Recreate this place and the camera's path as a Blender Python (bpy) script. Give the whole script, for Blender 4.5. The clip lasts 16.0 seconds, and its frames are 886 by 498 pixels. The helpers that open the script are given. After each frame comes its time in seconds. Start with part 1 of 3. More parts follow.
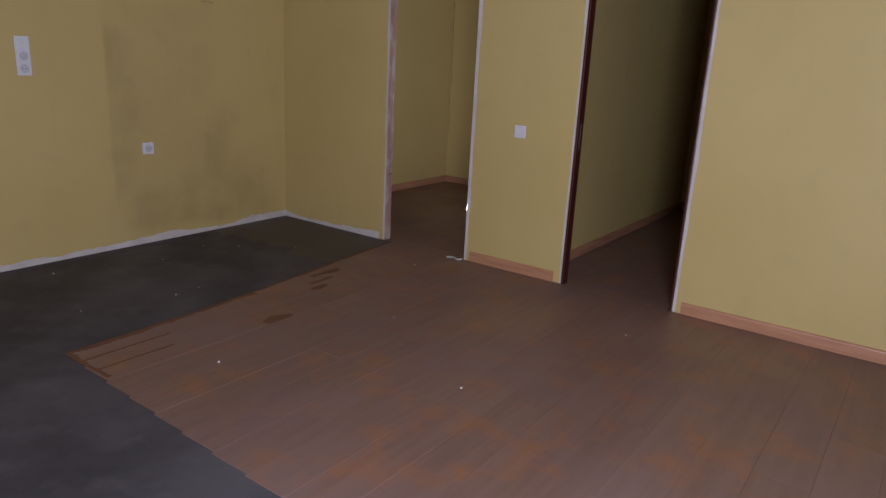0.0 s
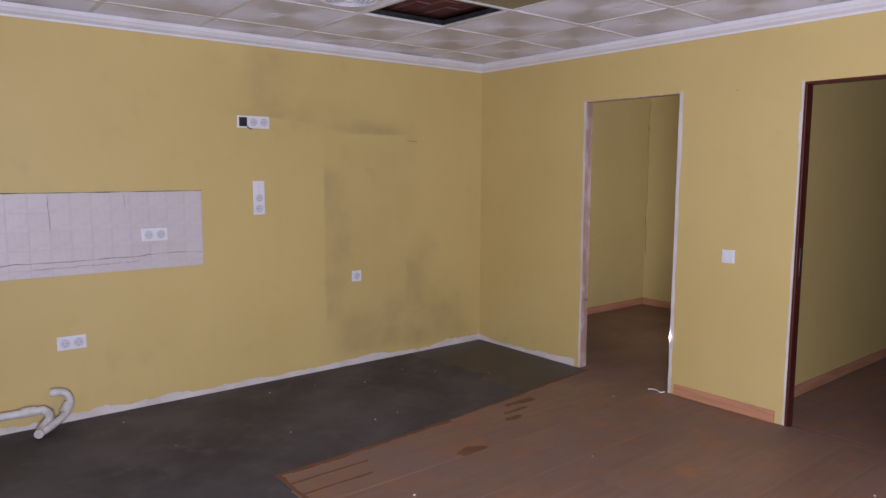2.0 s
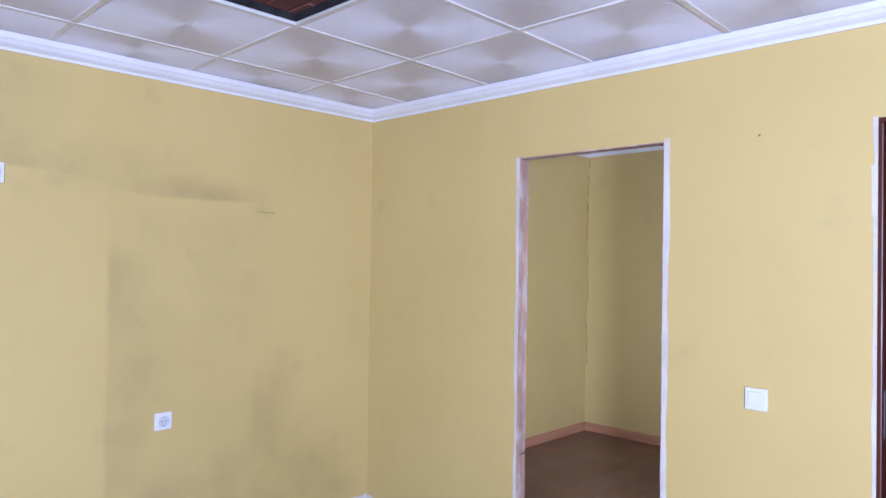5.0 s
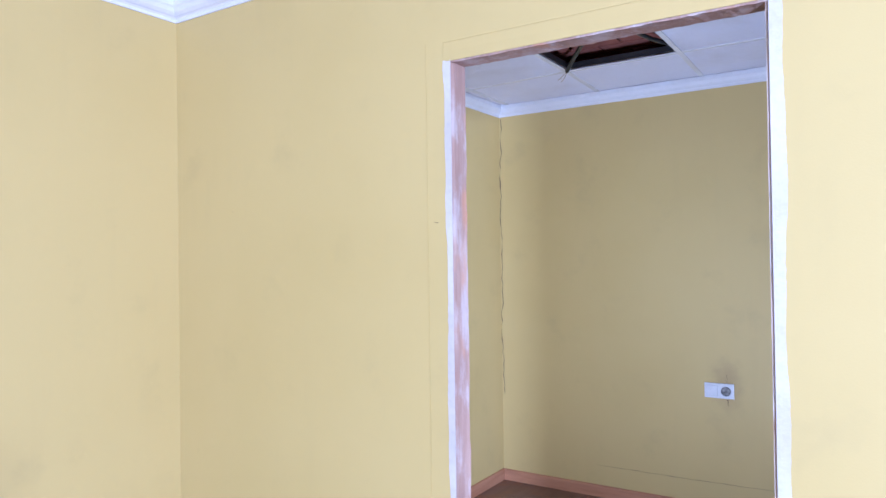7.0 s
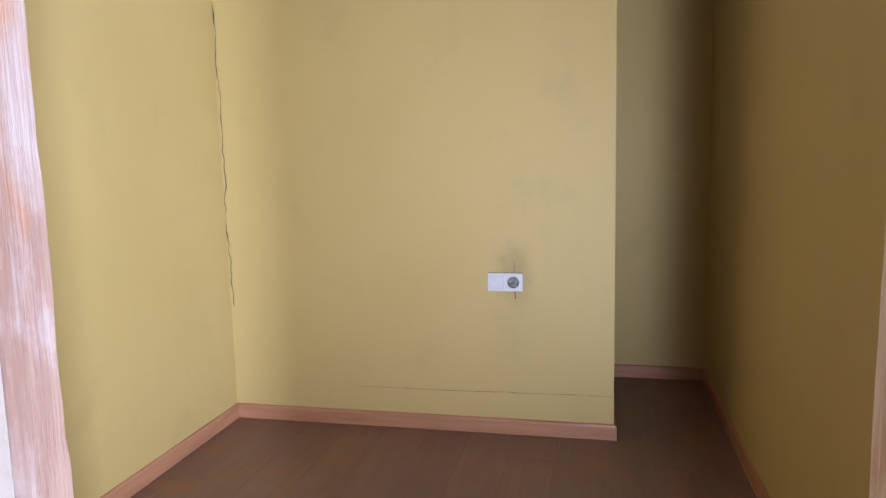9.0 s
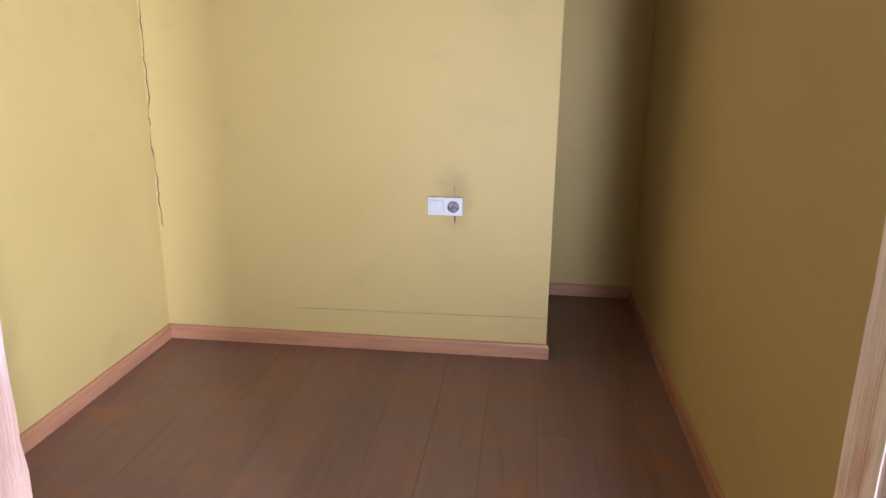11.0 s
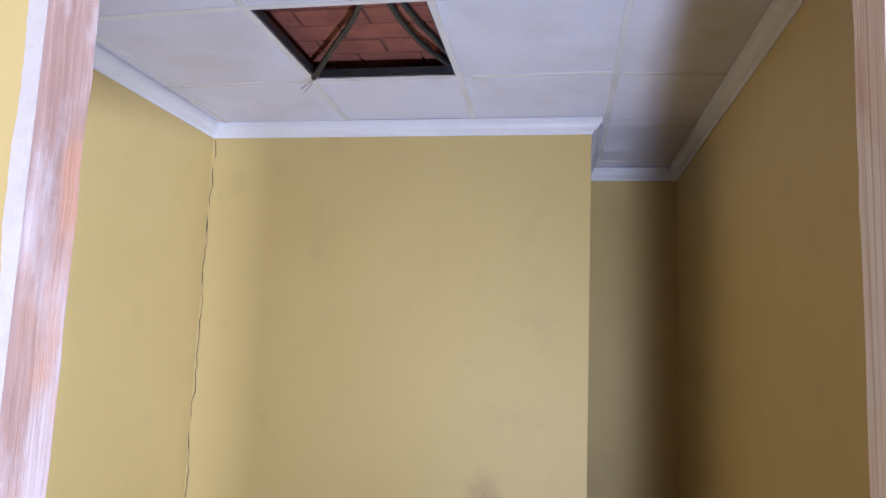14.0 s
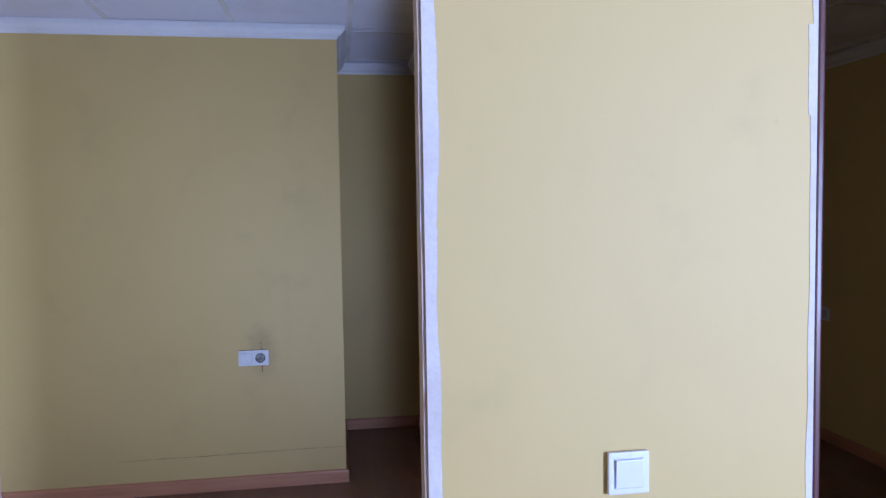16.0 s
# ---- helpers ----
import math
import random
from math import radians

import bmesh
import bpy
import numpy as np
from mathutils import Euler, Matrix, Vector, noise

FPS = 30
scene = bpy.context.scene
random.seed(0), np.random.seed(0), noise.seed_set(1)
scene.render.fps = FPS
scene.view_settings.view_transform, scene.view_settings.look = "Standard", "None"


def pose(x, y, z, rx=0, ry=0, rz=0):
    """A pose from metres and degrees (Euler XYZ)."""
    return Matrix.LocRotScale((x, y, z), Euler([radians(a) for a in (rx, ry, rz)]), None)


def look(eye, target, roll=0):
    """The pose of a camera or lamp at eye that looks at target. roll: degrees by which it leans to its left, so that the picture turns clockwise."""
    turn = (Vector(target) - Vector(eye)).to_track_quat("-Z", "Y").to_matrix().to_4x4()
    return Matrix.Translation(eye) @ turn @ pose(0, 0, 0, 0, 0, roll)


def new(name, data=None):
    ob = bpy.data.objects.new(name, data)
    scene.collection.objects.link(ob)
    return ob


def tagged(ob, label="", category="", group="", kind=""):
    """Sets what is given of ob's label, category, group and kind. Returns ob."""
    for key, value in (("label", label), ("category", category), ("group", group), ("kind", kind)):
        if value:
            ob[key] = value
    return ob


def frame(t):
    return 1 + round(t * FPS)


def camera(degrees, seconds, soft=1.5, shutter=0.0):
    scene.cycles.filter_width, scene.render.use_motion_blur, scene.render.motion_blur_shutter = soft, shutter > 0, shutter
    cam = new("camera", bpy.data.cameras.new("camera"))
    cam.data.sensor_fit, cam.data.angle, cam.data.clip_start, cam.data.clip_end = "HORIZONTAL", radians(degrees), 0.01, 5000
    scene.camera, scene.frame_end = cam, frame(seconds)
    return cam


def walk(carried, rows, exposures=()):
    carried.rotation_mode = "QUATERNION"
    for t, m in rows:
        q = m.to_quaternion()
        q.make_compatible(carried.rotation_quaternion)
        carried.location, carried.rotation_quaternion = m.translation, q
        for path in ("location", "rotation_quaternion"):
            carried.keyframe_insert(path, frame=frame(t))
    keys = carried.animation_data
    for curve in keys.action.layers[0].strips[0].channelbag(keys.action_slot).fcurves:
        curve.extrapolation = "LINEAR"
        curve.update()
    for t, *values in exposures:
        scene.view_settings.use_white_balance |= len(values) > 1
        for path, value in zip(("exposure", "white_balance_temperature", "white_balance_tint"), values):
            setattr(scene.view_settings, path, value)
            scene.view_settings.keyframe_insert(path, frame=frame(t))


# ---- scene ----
cam = camera(65.2, 16.0)
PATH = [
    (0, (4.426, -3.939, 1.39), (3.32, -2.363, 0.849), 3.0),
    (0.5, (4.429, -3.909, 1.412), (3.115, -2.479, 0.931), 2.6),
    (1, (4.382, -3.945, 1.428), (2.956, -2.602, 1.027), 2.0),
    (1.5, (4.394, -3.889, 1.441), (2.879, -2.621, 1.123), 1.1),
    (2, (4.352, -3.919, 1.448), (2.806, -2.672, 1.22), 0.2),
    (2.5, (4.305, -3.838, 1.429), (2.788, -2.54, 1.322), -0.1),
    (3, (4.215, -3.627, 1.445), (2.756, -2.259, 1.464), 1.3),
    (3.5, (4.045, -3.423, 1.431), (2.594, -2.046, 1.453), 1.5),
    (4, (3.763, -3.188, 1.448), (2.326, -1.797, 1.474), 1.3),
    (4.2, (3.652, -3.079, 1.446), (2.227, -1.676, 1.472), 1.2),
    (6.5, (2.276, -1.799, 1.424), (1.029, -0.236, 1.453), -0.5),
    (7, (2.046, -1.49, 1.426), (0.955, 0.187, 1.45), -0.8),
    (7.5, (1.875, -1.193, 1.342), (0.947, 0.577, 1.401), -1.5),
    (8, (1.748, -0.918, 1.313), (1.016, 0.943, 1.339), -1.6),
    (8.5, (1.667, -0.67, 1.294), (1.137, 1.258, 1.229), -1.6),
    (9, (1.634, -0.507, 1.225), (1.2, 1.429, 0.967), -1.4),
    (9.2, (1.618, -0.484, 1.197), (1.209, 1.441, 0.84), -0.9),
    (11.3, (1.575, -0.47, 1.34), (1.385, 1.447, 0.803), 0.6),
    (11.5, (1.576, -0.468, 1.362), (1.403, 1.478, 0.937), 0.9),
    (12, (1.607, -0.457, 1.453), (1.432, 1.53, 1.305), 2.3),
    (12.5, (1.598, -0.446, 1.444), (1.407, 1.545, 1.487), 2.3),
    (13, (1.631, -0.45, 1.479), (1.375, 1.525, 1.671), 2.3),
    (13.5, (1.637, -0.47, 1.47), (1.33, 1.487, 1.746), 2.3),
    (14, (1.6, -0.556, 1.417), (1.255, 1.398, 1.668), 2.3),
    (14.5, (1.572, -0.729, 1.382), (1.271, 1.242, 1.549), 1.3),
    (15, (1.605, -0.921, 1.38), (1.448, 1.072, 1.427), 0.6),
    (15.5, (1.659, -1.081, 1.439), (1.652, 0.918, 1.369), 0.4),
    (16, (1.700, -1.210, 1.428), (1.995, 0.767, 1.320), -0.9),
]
EXPOSURES = [(0, -1.22, 5600, 15), (1, -0.8, 5650, 17), (2, -0.53, 5700, 18), (3, -0.17, 5450, 17), (4.2, 0.08, 5050, 15), (6.3, 0.82, 4450, 15), (7, 0.9, 4400, 15), (8, 1.02, 4350, 14), (9, 1.0, 5200, 12), (11.3, 1.27, 5300, 13), (12.5, 1.17, 5400, 15), (13.5, 1.08, 5200, 15), (14.5, 0.87, 4600, 13), (15, 0.7, 4350, 14), (15.5, 0.56, 4300, 15), (16, 0.2, 4300, 17)]
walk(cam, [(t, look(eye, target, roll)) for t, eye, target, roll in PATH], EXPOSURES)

# ---- light: two fixed lamps added to stand in for one carried lamp ----
world = bpy.data.worlds.new("world")
scene.world = world
world.use_nodes = True
world.node_tree.nodes["Background"].inputs[0].default_value = (0.5, 0.55, 0.65, 1)
world.node_tree.nodes["Background"].inputs[1].default_value = 0.0


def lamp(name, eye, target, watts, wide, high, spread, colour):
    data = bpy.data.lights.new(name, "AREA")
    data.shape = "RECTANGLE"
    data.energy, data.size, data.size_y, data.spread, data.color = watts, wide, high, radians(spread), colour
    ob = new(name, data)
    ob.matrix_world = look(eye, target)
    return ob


lamp("main_stand_in_lamp", (4.85, -4.1, 1.1), (1.3, -0.3, 1.65), 238, 0.55, 0.45, 180, (1.0, 0.98, 1.03))
# added low beside the jamb to brighten the small room; no lamp stands there
lamp("room_stand_in_lamp", (1.8392, 0.0, 0.36), (1.45, 0.905, 0.92), 12.6, 0.005, 0.012, 112, (1.0, 0.98, 1.0))

# ---- materials ----


def tree(name):
    m = bpy.data.materials.new(name)
    m.use_nodes = True
    nt = m.node_tree
    return m, nt, nt.nodes["Principled BSDF"]


def node(nt, kind, **inputs):
    n = nt.nodes.new(kind)
    for key, value in inputs.items():
        sock = n.inputs[int(key[1:])] if key[0] == "i" and key[1:].isdigit() else n.inputs[key]
        if isinstance(value, bpy.types.NodeSocket):
            nt.links.new(value, sock)
        else:
            sock.default_value = value
    return n


def calc(nt, op, a, b=0.0, c=0.0):
    n = node(nt, "ShaderNodeMath", i0=a, i1=b, i2=c)
    n.operation = op
    return n.outputs[0]


def smooth(nt, value, lo, hi, out_lo=0.0, out_hi=1.0):
    n = nt.nodes.new("ShaderNodeMapRange")
    n.interpolation_type = "SMOOTHSTEP"
    nt.links.new(value, n.inputs[0])
    for k, v in zip((1, 2, 3, 4), (lo, hi, out_lo, out_hi)):
        n.inputs[k].default_value = v
    return n.outputs[0]


def coords(nt, stretch=(1, 1, 1)):
    tc = nt.nodes.new("ShaderNodeTexCoord")
    mp = node(nt, "ShaderNodeMapping", Vector=tc.outputs["Object"], Scale=stretch)
    return mp.outputs[0]


def grain(nt, vec, scale, detail=4.0, rough=0.55):
    n = node(nt, "ShaderNodeTexNoise", Vector=vec, Scale=scale, Detail=detail, Roughness=rough)
    return n.outputs[0]


def blend(nt, fac, a, b, mode="MIX"):
    n = nt.nodes.new("ShaderNodeMix")
    n.data_type, n.blend_type = "RGBA", mode
    for k, v in ((0, fac), (6, a), (7, b)):
        if isinstance(v, bpy.types.NodeSocket):
            nt.links.new(v, n.inputs[k])
        else:
            n.inputs[k].default_value = v if k == 0 else (*v, 1)
    return n.outputs[2]


def relief(nt, bsdf, height, strength, distance):
    b = node(nt, "ShaderNodeBump", Height=height, Strength=strength, Distance=distance)
    nt.links.new(b.outputs[0], bsdf.inputs["Normal"])


def surface(name, base, alt, big=1.5, fine=60.0, rough=0.6, bump=0.15, depth=0.002, metal=0.0, stretch=(1, 1, 1), vary=0.0):
    m, nt, bsdf = tree(name)
    v = coords(nt, stretch)
    patches, specks = grain(nt, v, big, 5), grain(nt, v, fine, 3)
    fac = calc(nt, "ADD", smooth(nt, patches, 0.35, 0.7, 0, 0.75), smooth(nt, specks, 0.4, 0.7, 0, 0.25))
    col = blend(nt, fac, base, alt)
    if vary:
        info = nt.nodes.new("ShaderNodeObjectInfo")
        k = calc(nt, "MULTIPLY_ADD", info.outputs["Random"], vary, 1 - vary / 2)
        hsv = node(nt, "ShaderNodeHueSaturation", Color=col, Value=k)
        col = hsv.outputs[0]
    nt.links.new(col, bsdf.inputs["Base Color"])
    nt.links.new(smooth(nt, patches, 0.3, 0.7, rough - 0.08, min(1, rough + 0.08)), bsdf.inputs["Roughness"])
    bsdf.inputs["Metallic"].default_value = metal
    if bump:
        relief(nt, bsdf, specks, bump, depth)
    return m


PLEAT = 0.85
YELLOW, YELLOW_OLD = (0.545, 0.413, 0.155), (0.490, 0.363, 0.122)


def wall_paint(name, soot=False, scorch=None):
    """Yellow emulsion with faint roller texture and grime; soot: the outline left by a removed appliance."""
    m, nt, bsdf = tree(name)
    v = coords(nt)
    big, mid, fine = grain(nt, v, 0.9, 4), grain(nt, v, 5.0, 5), grain(nt, v, 220.0, 2)
    col = blend(nt, smooth(nt, big, 0.38, 0.72, 0, 0.6), YELLOW, YELLOW_OLD)
    col = blend(nt, smooth(nt, mid, 0.55, 0.8, 0, 0.3), col, (0.37, 0.285, 0.12))
    streak = grain(nt, coords(nt, (7, 7, 0.8)), 2.0, 5)
    col = blend(nt, smooth(nt, streak, 0.52, 0.8, 0, 0.10), col, (0.40, 0.305, 0.13))
    spots = grain(nt, v, 16.0, 2)
    col = blend(nt, smooth(nt, spots, 0.75, 0.80, 0, 0.15), col, (0.32, 0.24, 0.12))
    if soot:
        sep = node(nt, "ShaderNodeSeparateXYZ", Vector=v)
        y, z = sep.outputs[1], sep.outputs[2]
        wob = calc(nt, "MULTIPLY_ADD", grain(nt, v, 3.0, 3), 0.16, -0.08)
        yw, zw = calc(nt, "ADD", y, wob), calc(nt, "ADD", z, wob)
        cloud = smooth(nt, grain(nt, v, 2.6, 5), 0.3, 0.68, 0.25, 1.0)

        def band(u, a, b, c, d):
            return calc(nt, "MULTIPLY", smooth(nt, u, a, b), smooth(nt, u, c, d, 1, 0))

        crisp = calc(nt, "MULTIPLY_ADD", wob, 0.35, y)
        tall = band(z, 0.15, 0.5, 1.35, 1.6)
        left = calc(nt, "MULTIPLY", band(crisp, -1.51, -1.475, -1.45, -1.10), tall)
        right = calc(nt, "MULTIPLY", band(yw, -0.86, -0.73, -0.68, -0.42), band(z, 0.1, 0.4, 0.75, 1.15))
        slope = calc(nt, "SUBTRACT", z, smooth(nt, y, -1.85, -1.25, 0.08, 0.0))
        top = calc(nt, "MULTIPLY", band(calc(nt, "MULTIPLY_ADD", wob, 0.12, slope), 1.690, 1.714, 1.72, 1.86), band(y, -2.3, -1.75, -0.95, -0.64))
        cloud_top = calc(nt, "MULTIPLY", band(yw, -1.85, -1.6, -1.5, -1.15), band(zw, 1.66, 1.78, 1.82, 1.98))
        plume = calc(nt, "MULTIPLY", band(yw, -2.12, -1.96, -1.85, -1.62), band(z, 1.76, 1.86, 2.15, 2.36))
        inside = calc(nt, "MULTIPLY", band(crisp, -1.5, -1.46, -0.8, -0.6), band(z, 0.1, 0.6, 1.5, 1.75))
        low = calc(nt, "MULTIPLY", band(yw, -1.6, -1.2, -0.3, 0.1), band(zw, 0.0, 0.15, 0.3, 0.75))
        total = calc(nt, "MULTIPLY", left, 0.32)
        for mask, k in ((right, 0.32), (top, 0.42), (cloud_top, 0.34), (plume, 0.30), (inside, 0.15), (low, 0.32)):
            total = calc(nt, "MAXIMUM", total, calc(nt, "MULTIPLY", mask, k))
        total = calc(nt, "MULTIPLY", total, cloud)
        col = blend(nt, total, col, (0.21, 0.145, 0.065))
    if scorch:
        gap = node(nt, "ShaderNodeVectorMath", i0=v, i1=scorch)
        gap.operation = "SUBTRACT"
        gap = node(nt, "ShaderNodeVectorMath", i0=gap.outputs[0], i1=(1.0, 0.2, 0.62))
        gap.operation = "MULTIPLY"
        far = node(nt, "ShaderNodeVectorMath", i0=gap.outputs[0])
        far.operation = "LENGTH"
        reach = calc(nt, "MULTIPLY_ADD", grain(nt, v, 14.0, 4), 0.09, far.outputs[1])
        col = blend(nt, smooth(nt, reach, 0.06, 0.16, 0.34, 0), col, (0.17, 0.10, 0.06))
    nt.links.new(col, bsdf.inputs["Base Color"])
    bsdf.inputs["Roughness"].default_value = 0.62
    h = calc(nt, "MULTIPLY_ADD", mid, 0.6, fine)
    relief(nt, bsdf, h, 0.12, 0.0015)
    return m


def laminate(name):
    m, nt, bsdf = tree(name)
    info = nt.nodes.new("ShaderNodeObjectInfo")
    tc = nt.nodes.new("ShaderNodeTexCoord")
    geo = nt.nodes.new("ShaderNodeNewGeometry")
    shift = node(nt, "ShaderNodeVectorMath", i0=geo.outputs["Position"], i1=info.outputs["Random"])
    shift.operation = "ADD"
    long = node(nt, "ShaderNodeMapping", Vector=shift.outputs[0], Scale=(9, 0.7, 1))
    streak = grain(nt, long.outputs[0], 3.0, 6, 0.6)
    fibre = grain(nt, node(nt, "ShaderNodeMapping", Vector=shift.outputs[0], Scale=(30, 1.5, 1)).outputs[0], 12.0, 3)
    dirt = grain(nt, geo.outputs["Position"], 1.3, 5)
    worn = grain(nt, geo.outputs["Position"], 4.5, 7, 0.68)
    col = blend(nt, smooth(nt, streak, 0.35, 0.68), (0.232, 0.136, 0.104), (0.200, 0.112, 0.082))
    col = blend(nt, smooth(nt, fibre, 0.45, 0.75, 0, 0.16), col, (0.17, 0.09, 0.06))
    col = blend(nt, smooth(nt, worn, 0.47, 0.72, 0, 0.7), col, (0.33, 0.130, 0.040))
    col = blend(nt, smooth(nt, dirt, 0.42, 0.7, 0, 0.5), col, (0.21, 0.138, 0.118))
    k = calc(nt, "MULTIPLY_ADD", info.outputs["Random"], 0.09, 0.93)
    hsv = node(nt, "ShaderNodeHueSaturation", Color=col, Value=k)
    nt.links.new(hsv.outputs[0], bsdf.inputs["Base Color"])
    nt.links.new(smooth(nt, dirt, 0.3, 0.7, 0.36, 0.6), bsdf.inputs["Roughness"])
    relief(nt, bsdf, streak, 0.1, 0.001)
    return m


def screed(name):
    m, nt, bsdf = tree(name)
    v = coords(nt)
    sep = node(nt, "ShaderNodeSeparateXYZ", Vector=v)
    cloud, mid, fine = grain(nt, v, 1.4, 6, 0.6), grain(nt, v, 6.0, 5), grain(nt, v, 90.0, 3)
    col = blend(nt, smooth(nt, cloud, 0.35, 0.68), (0.043, 0.037, 0.039), (0.090, 0.080, 0.084))
    col = blend(nt, smooth(nt, mid, 0.5, 0.75, 0, 0.5), col, (0.12, 0.108, 0.107))
    wob = calc(nt, "MULTIPLY_ADD", mid, 0.7, -0.35)
    dx = calc(nt, "ADD", sep.outputs[0], wob)
    dy = calc(nt, "ADD", sep.outputs[1], wob)
    damp = calc(nt, "MULTIPLY", smooth(nt, dy, -0.80, -0.66), smooth(nt, dx, 1.25, 1.4, 1, 0))
    col = blend(nt, calc(nt, "MULTIPLY", damp, 0.6), col, (0.045, 0.036, 0.030))
    nt.links.new(col, bsdf.inputs["Base Color"])
    nt.links.new(smooth(nt, damp, 0, 1, 0.75, 0.5), bsdf.inputs["Roughness"])
    relief(nt, bsdf, calc(nt, "ADD", fine, mid), 0.25, 0.003)
    return m


def spun_tile(name):
    """White ceiling tile, finely pleated from its middle outwards: each point leans one way or the other across the pleat."""
    m, nt, bsdf = tree(name)
    uv = nt.nodes.new("ShaderNodeUVMap")
    sep = node(nt, "ShaderNodeSeparateXYZ", Vector=uv.outputs[0])
    ring = node(nt, "ShaderNodeCombineXYZ", X=calc(nt, "MULTIPLY", sep.outputs[1], -1.0), Y=sep.outputs[0], Z=0.0)
    unit = node(nt, "ShaderNodeVectorMath", i0=ring.outputs[0])
    unit.operation = "NORMALIZE"
    v = coords(nt, (2500, 2500, 1))
    white = node(nt, "ShaderNodeTexWhiteNoise", Vector=v)
    side = calc(nt, "SUBTRACT", calc(nt, "MULTIPLY", calc(nt, "GREATER_THAN", white.outputs["Value"], 0.5), 2.0), 1.0)
    lean = node(nt, "ShaderNodeVectorMath", i0=unit.outputs[0])
    lean.operation = "SCALE"
    nt.links.new(calc(nt, "MULTIPLY", side, PLEAT), lean.inputs["Scale"])
    geo = nt.nodes.new("ShaderNodeNewGeometry")
    total = node(nt, "ShaderNodeVectorMath", i0=geo.outputs["Normal"], i1=lean.outputs[0])
    total.operation = "ADD"
    nrm = node(nt, "ShaderNodeVectorMath", i0=total.outputs[0])
    nrm.operation = "NORMALIZE"
    nt.links.new(nrm.outputs[0], bsdf.inputs["Normal"])
    w = coords(nt)
    stain, fine = grain(nt, w, 2.2, 5), grain(nt, w, 60, 3)
    col = blend(nt, smooth(nt, stain, 0.45, 0.75, 0, 0.55), (0.82, 0.80, 0.89), (0.66, 0.62, 0.62))
    col = blend(nt, smooth(nt, fine, 0.5, 0.75, 0, 0.15), col, (0.6, 0.57, 0.55))
    nt.links.new(col, bsdf.inputs["Base Color"])
    bsdf.inputs["Roughness"].default_value = 0.5
    return m


def raw_wood(name, sawn=False):
    """Bare softwood lining, pinkish, with torn white filler and paint left on it; sawn: rough with upright saw ridges,
    and paler, with lamp light put into its colour.
    """
    m, nt, bsdf = tree(name)
    v = coords(nt, (14, 14, 0.8))
    w = coords(nt, (5, 5, 2.4))
    fibre, flake, knots = grain(nt, v, 5.0, 6, 0.6), grain(nt, w, 2.2, 6, 0.6), grain(nt, coords(nt, (3, 3, 1.2)), 4.0, 3)
    ridge = grain(nt, coords(nt, (130, 130, 1.1)), 1.6, 3, 0.5)
    # the sawn pair is paler: lamp light on that face goes into the colour
    col = blend(nt, smooth(nt, fibre, 0.35, 0.68), (0.76, 0.65, 0.60) if sawn else (0.43, 0.285, 0.225), (0.64, 0.51, 0.45) if sawn else (0.34, 0.20, 0.15))
    white = calc(nt, "ADD", smooth(nt, flake, 0.46, 0.64, 0, 0.75 if sawn else 0.42), smooth(nt, fibre, 0.55, 0.7, 0, 0.25))
    col = blend(nt, calc(nt, "MINIMUM", white, 0.7), col, (0.72, 0.67, 0.67))
    col = blend(nt, smooth(nt, knots, 0.56, 0.72, 0, 0.8), col, (0.52, 0.27, 0.155))
    if sawn:
        col = blend(nt, smooth(nt, ridge, 0.36, 0.5, 0.5, 0), col, (0.30, 0.17, 0.12))
    nt.links.new(col, bsdf.inputs["Base Color"])
    bsdf.inputs["Roughness"].default_value = 0.75
    relief(nt, bsdf, calc(nt, "ADD", calc(nt, "ADD", fibre, flake), calc(nt, "MULTIPLY", ridge, 1.6 if sawn else 0.25)), 0.6, 0.004)
    return m


PAINT = wall_paint("yellow_paint")
PAINT_SCORCH = wall_paint("yellow_paint_scorched", False, (1.283, 2.45, 0.72))
PAINT_SOOT = wall_paint("yellow_paint_sooty", True)
PLASTER = surface("white_filler", (0.62, 0.57, 0.54), (0.50, 0.44, 0.40), 5.0, 70, 0.8, 0.4, 0.003)
LAMINATE = laminate("brown_laminate")
SCREED = screed("bare_screed")
TILE_WHITE = spun_tile("spun_ceiling_tile")
GRID_WHITE = surface("white_grid", (0.66, 0.64, 0.65), (0.55, 0.52, 0.49), 4, 50, 0.4, 0.03)
CORNICE_WHITE = surface("cornice_white", (0.70, 0.685, 0.71), (0.62, 0.60, 0.61), 3, 40, 0.5, 0.06)
SMOKED = surface("smoked_gloss_panel", (0.10, 0.098, 0.098), (0.13, 0.127, 0.125), 2.0, 50, 0.2, 0.0)
SMOKED.node_tree.nodes["Principled BSDF"].inputs["IOR"].default_value = 1.8
BASE_WOOD = surface("beech_skirting", (0.47, 0.235, 0.125), (0.36, 0.165, 0.085), 3, 30, 0.45, 0.08, 0.001, 0, (1, 1, 12), 0.12)
RAW_WOOD = raw_wood("bare_wood")
SAWN_WOOD_LIT = raw_wood("rough_sawn_wood_lit", True)
MAHOGANY = surface("mahogany_varnish", (0.075, 0.016, 0.011), (0.045, 0.010, 0.007), 4, 60, 0.35, 0.08, 0.001, 0, (8, 8, 1))
PLASTIC = surface("white_plastic", (0.70, 0.69, 0.72), (0.64, 0.63, 0.66), 8, 90, 0.3, 0.0)
BURNT = surface("burnt_plastic", (0.02, 0.018, 0.017), (0.34, 0.32, 0.32), 55, 130, 0.6, 0.2)
BLACK_PLASTIC = surface("black_plastic", (0.015, 0.015, 0.016), (0.03, 0.03, 0.03), 20, 90, 0.4, 0.05)
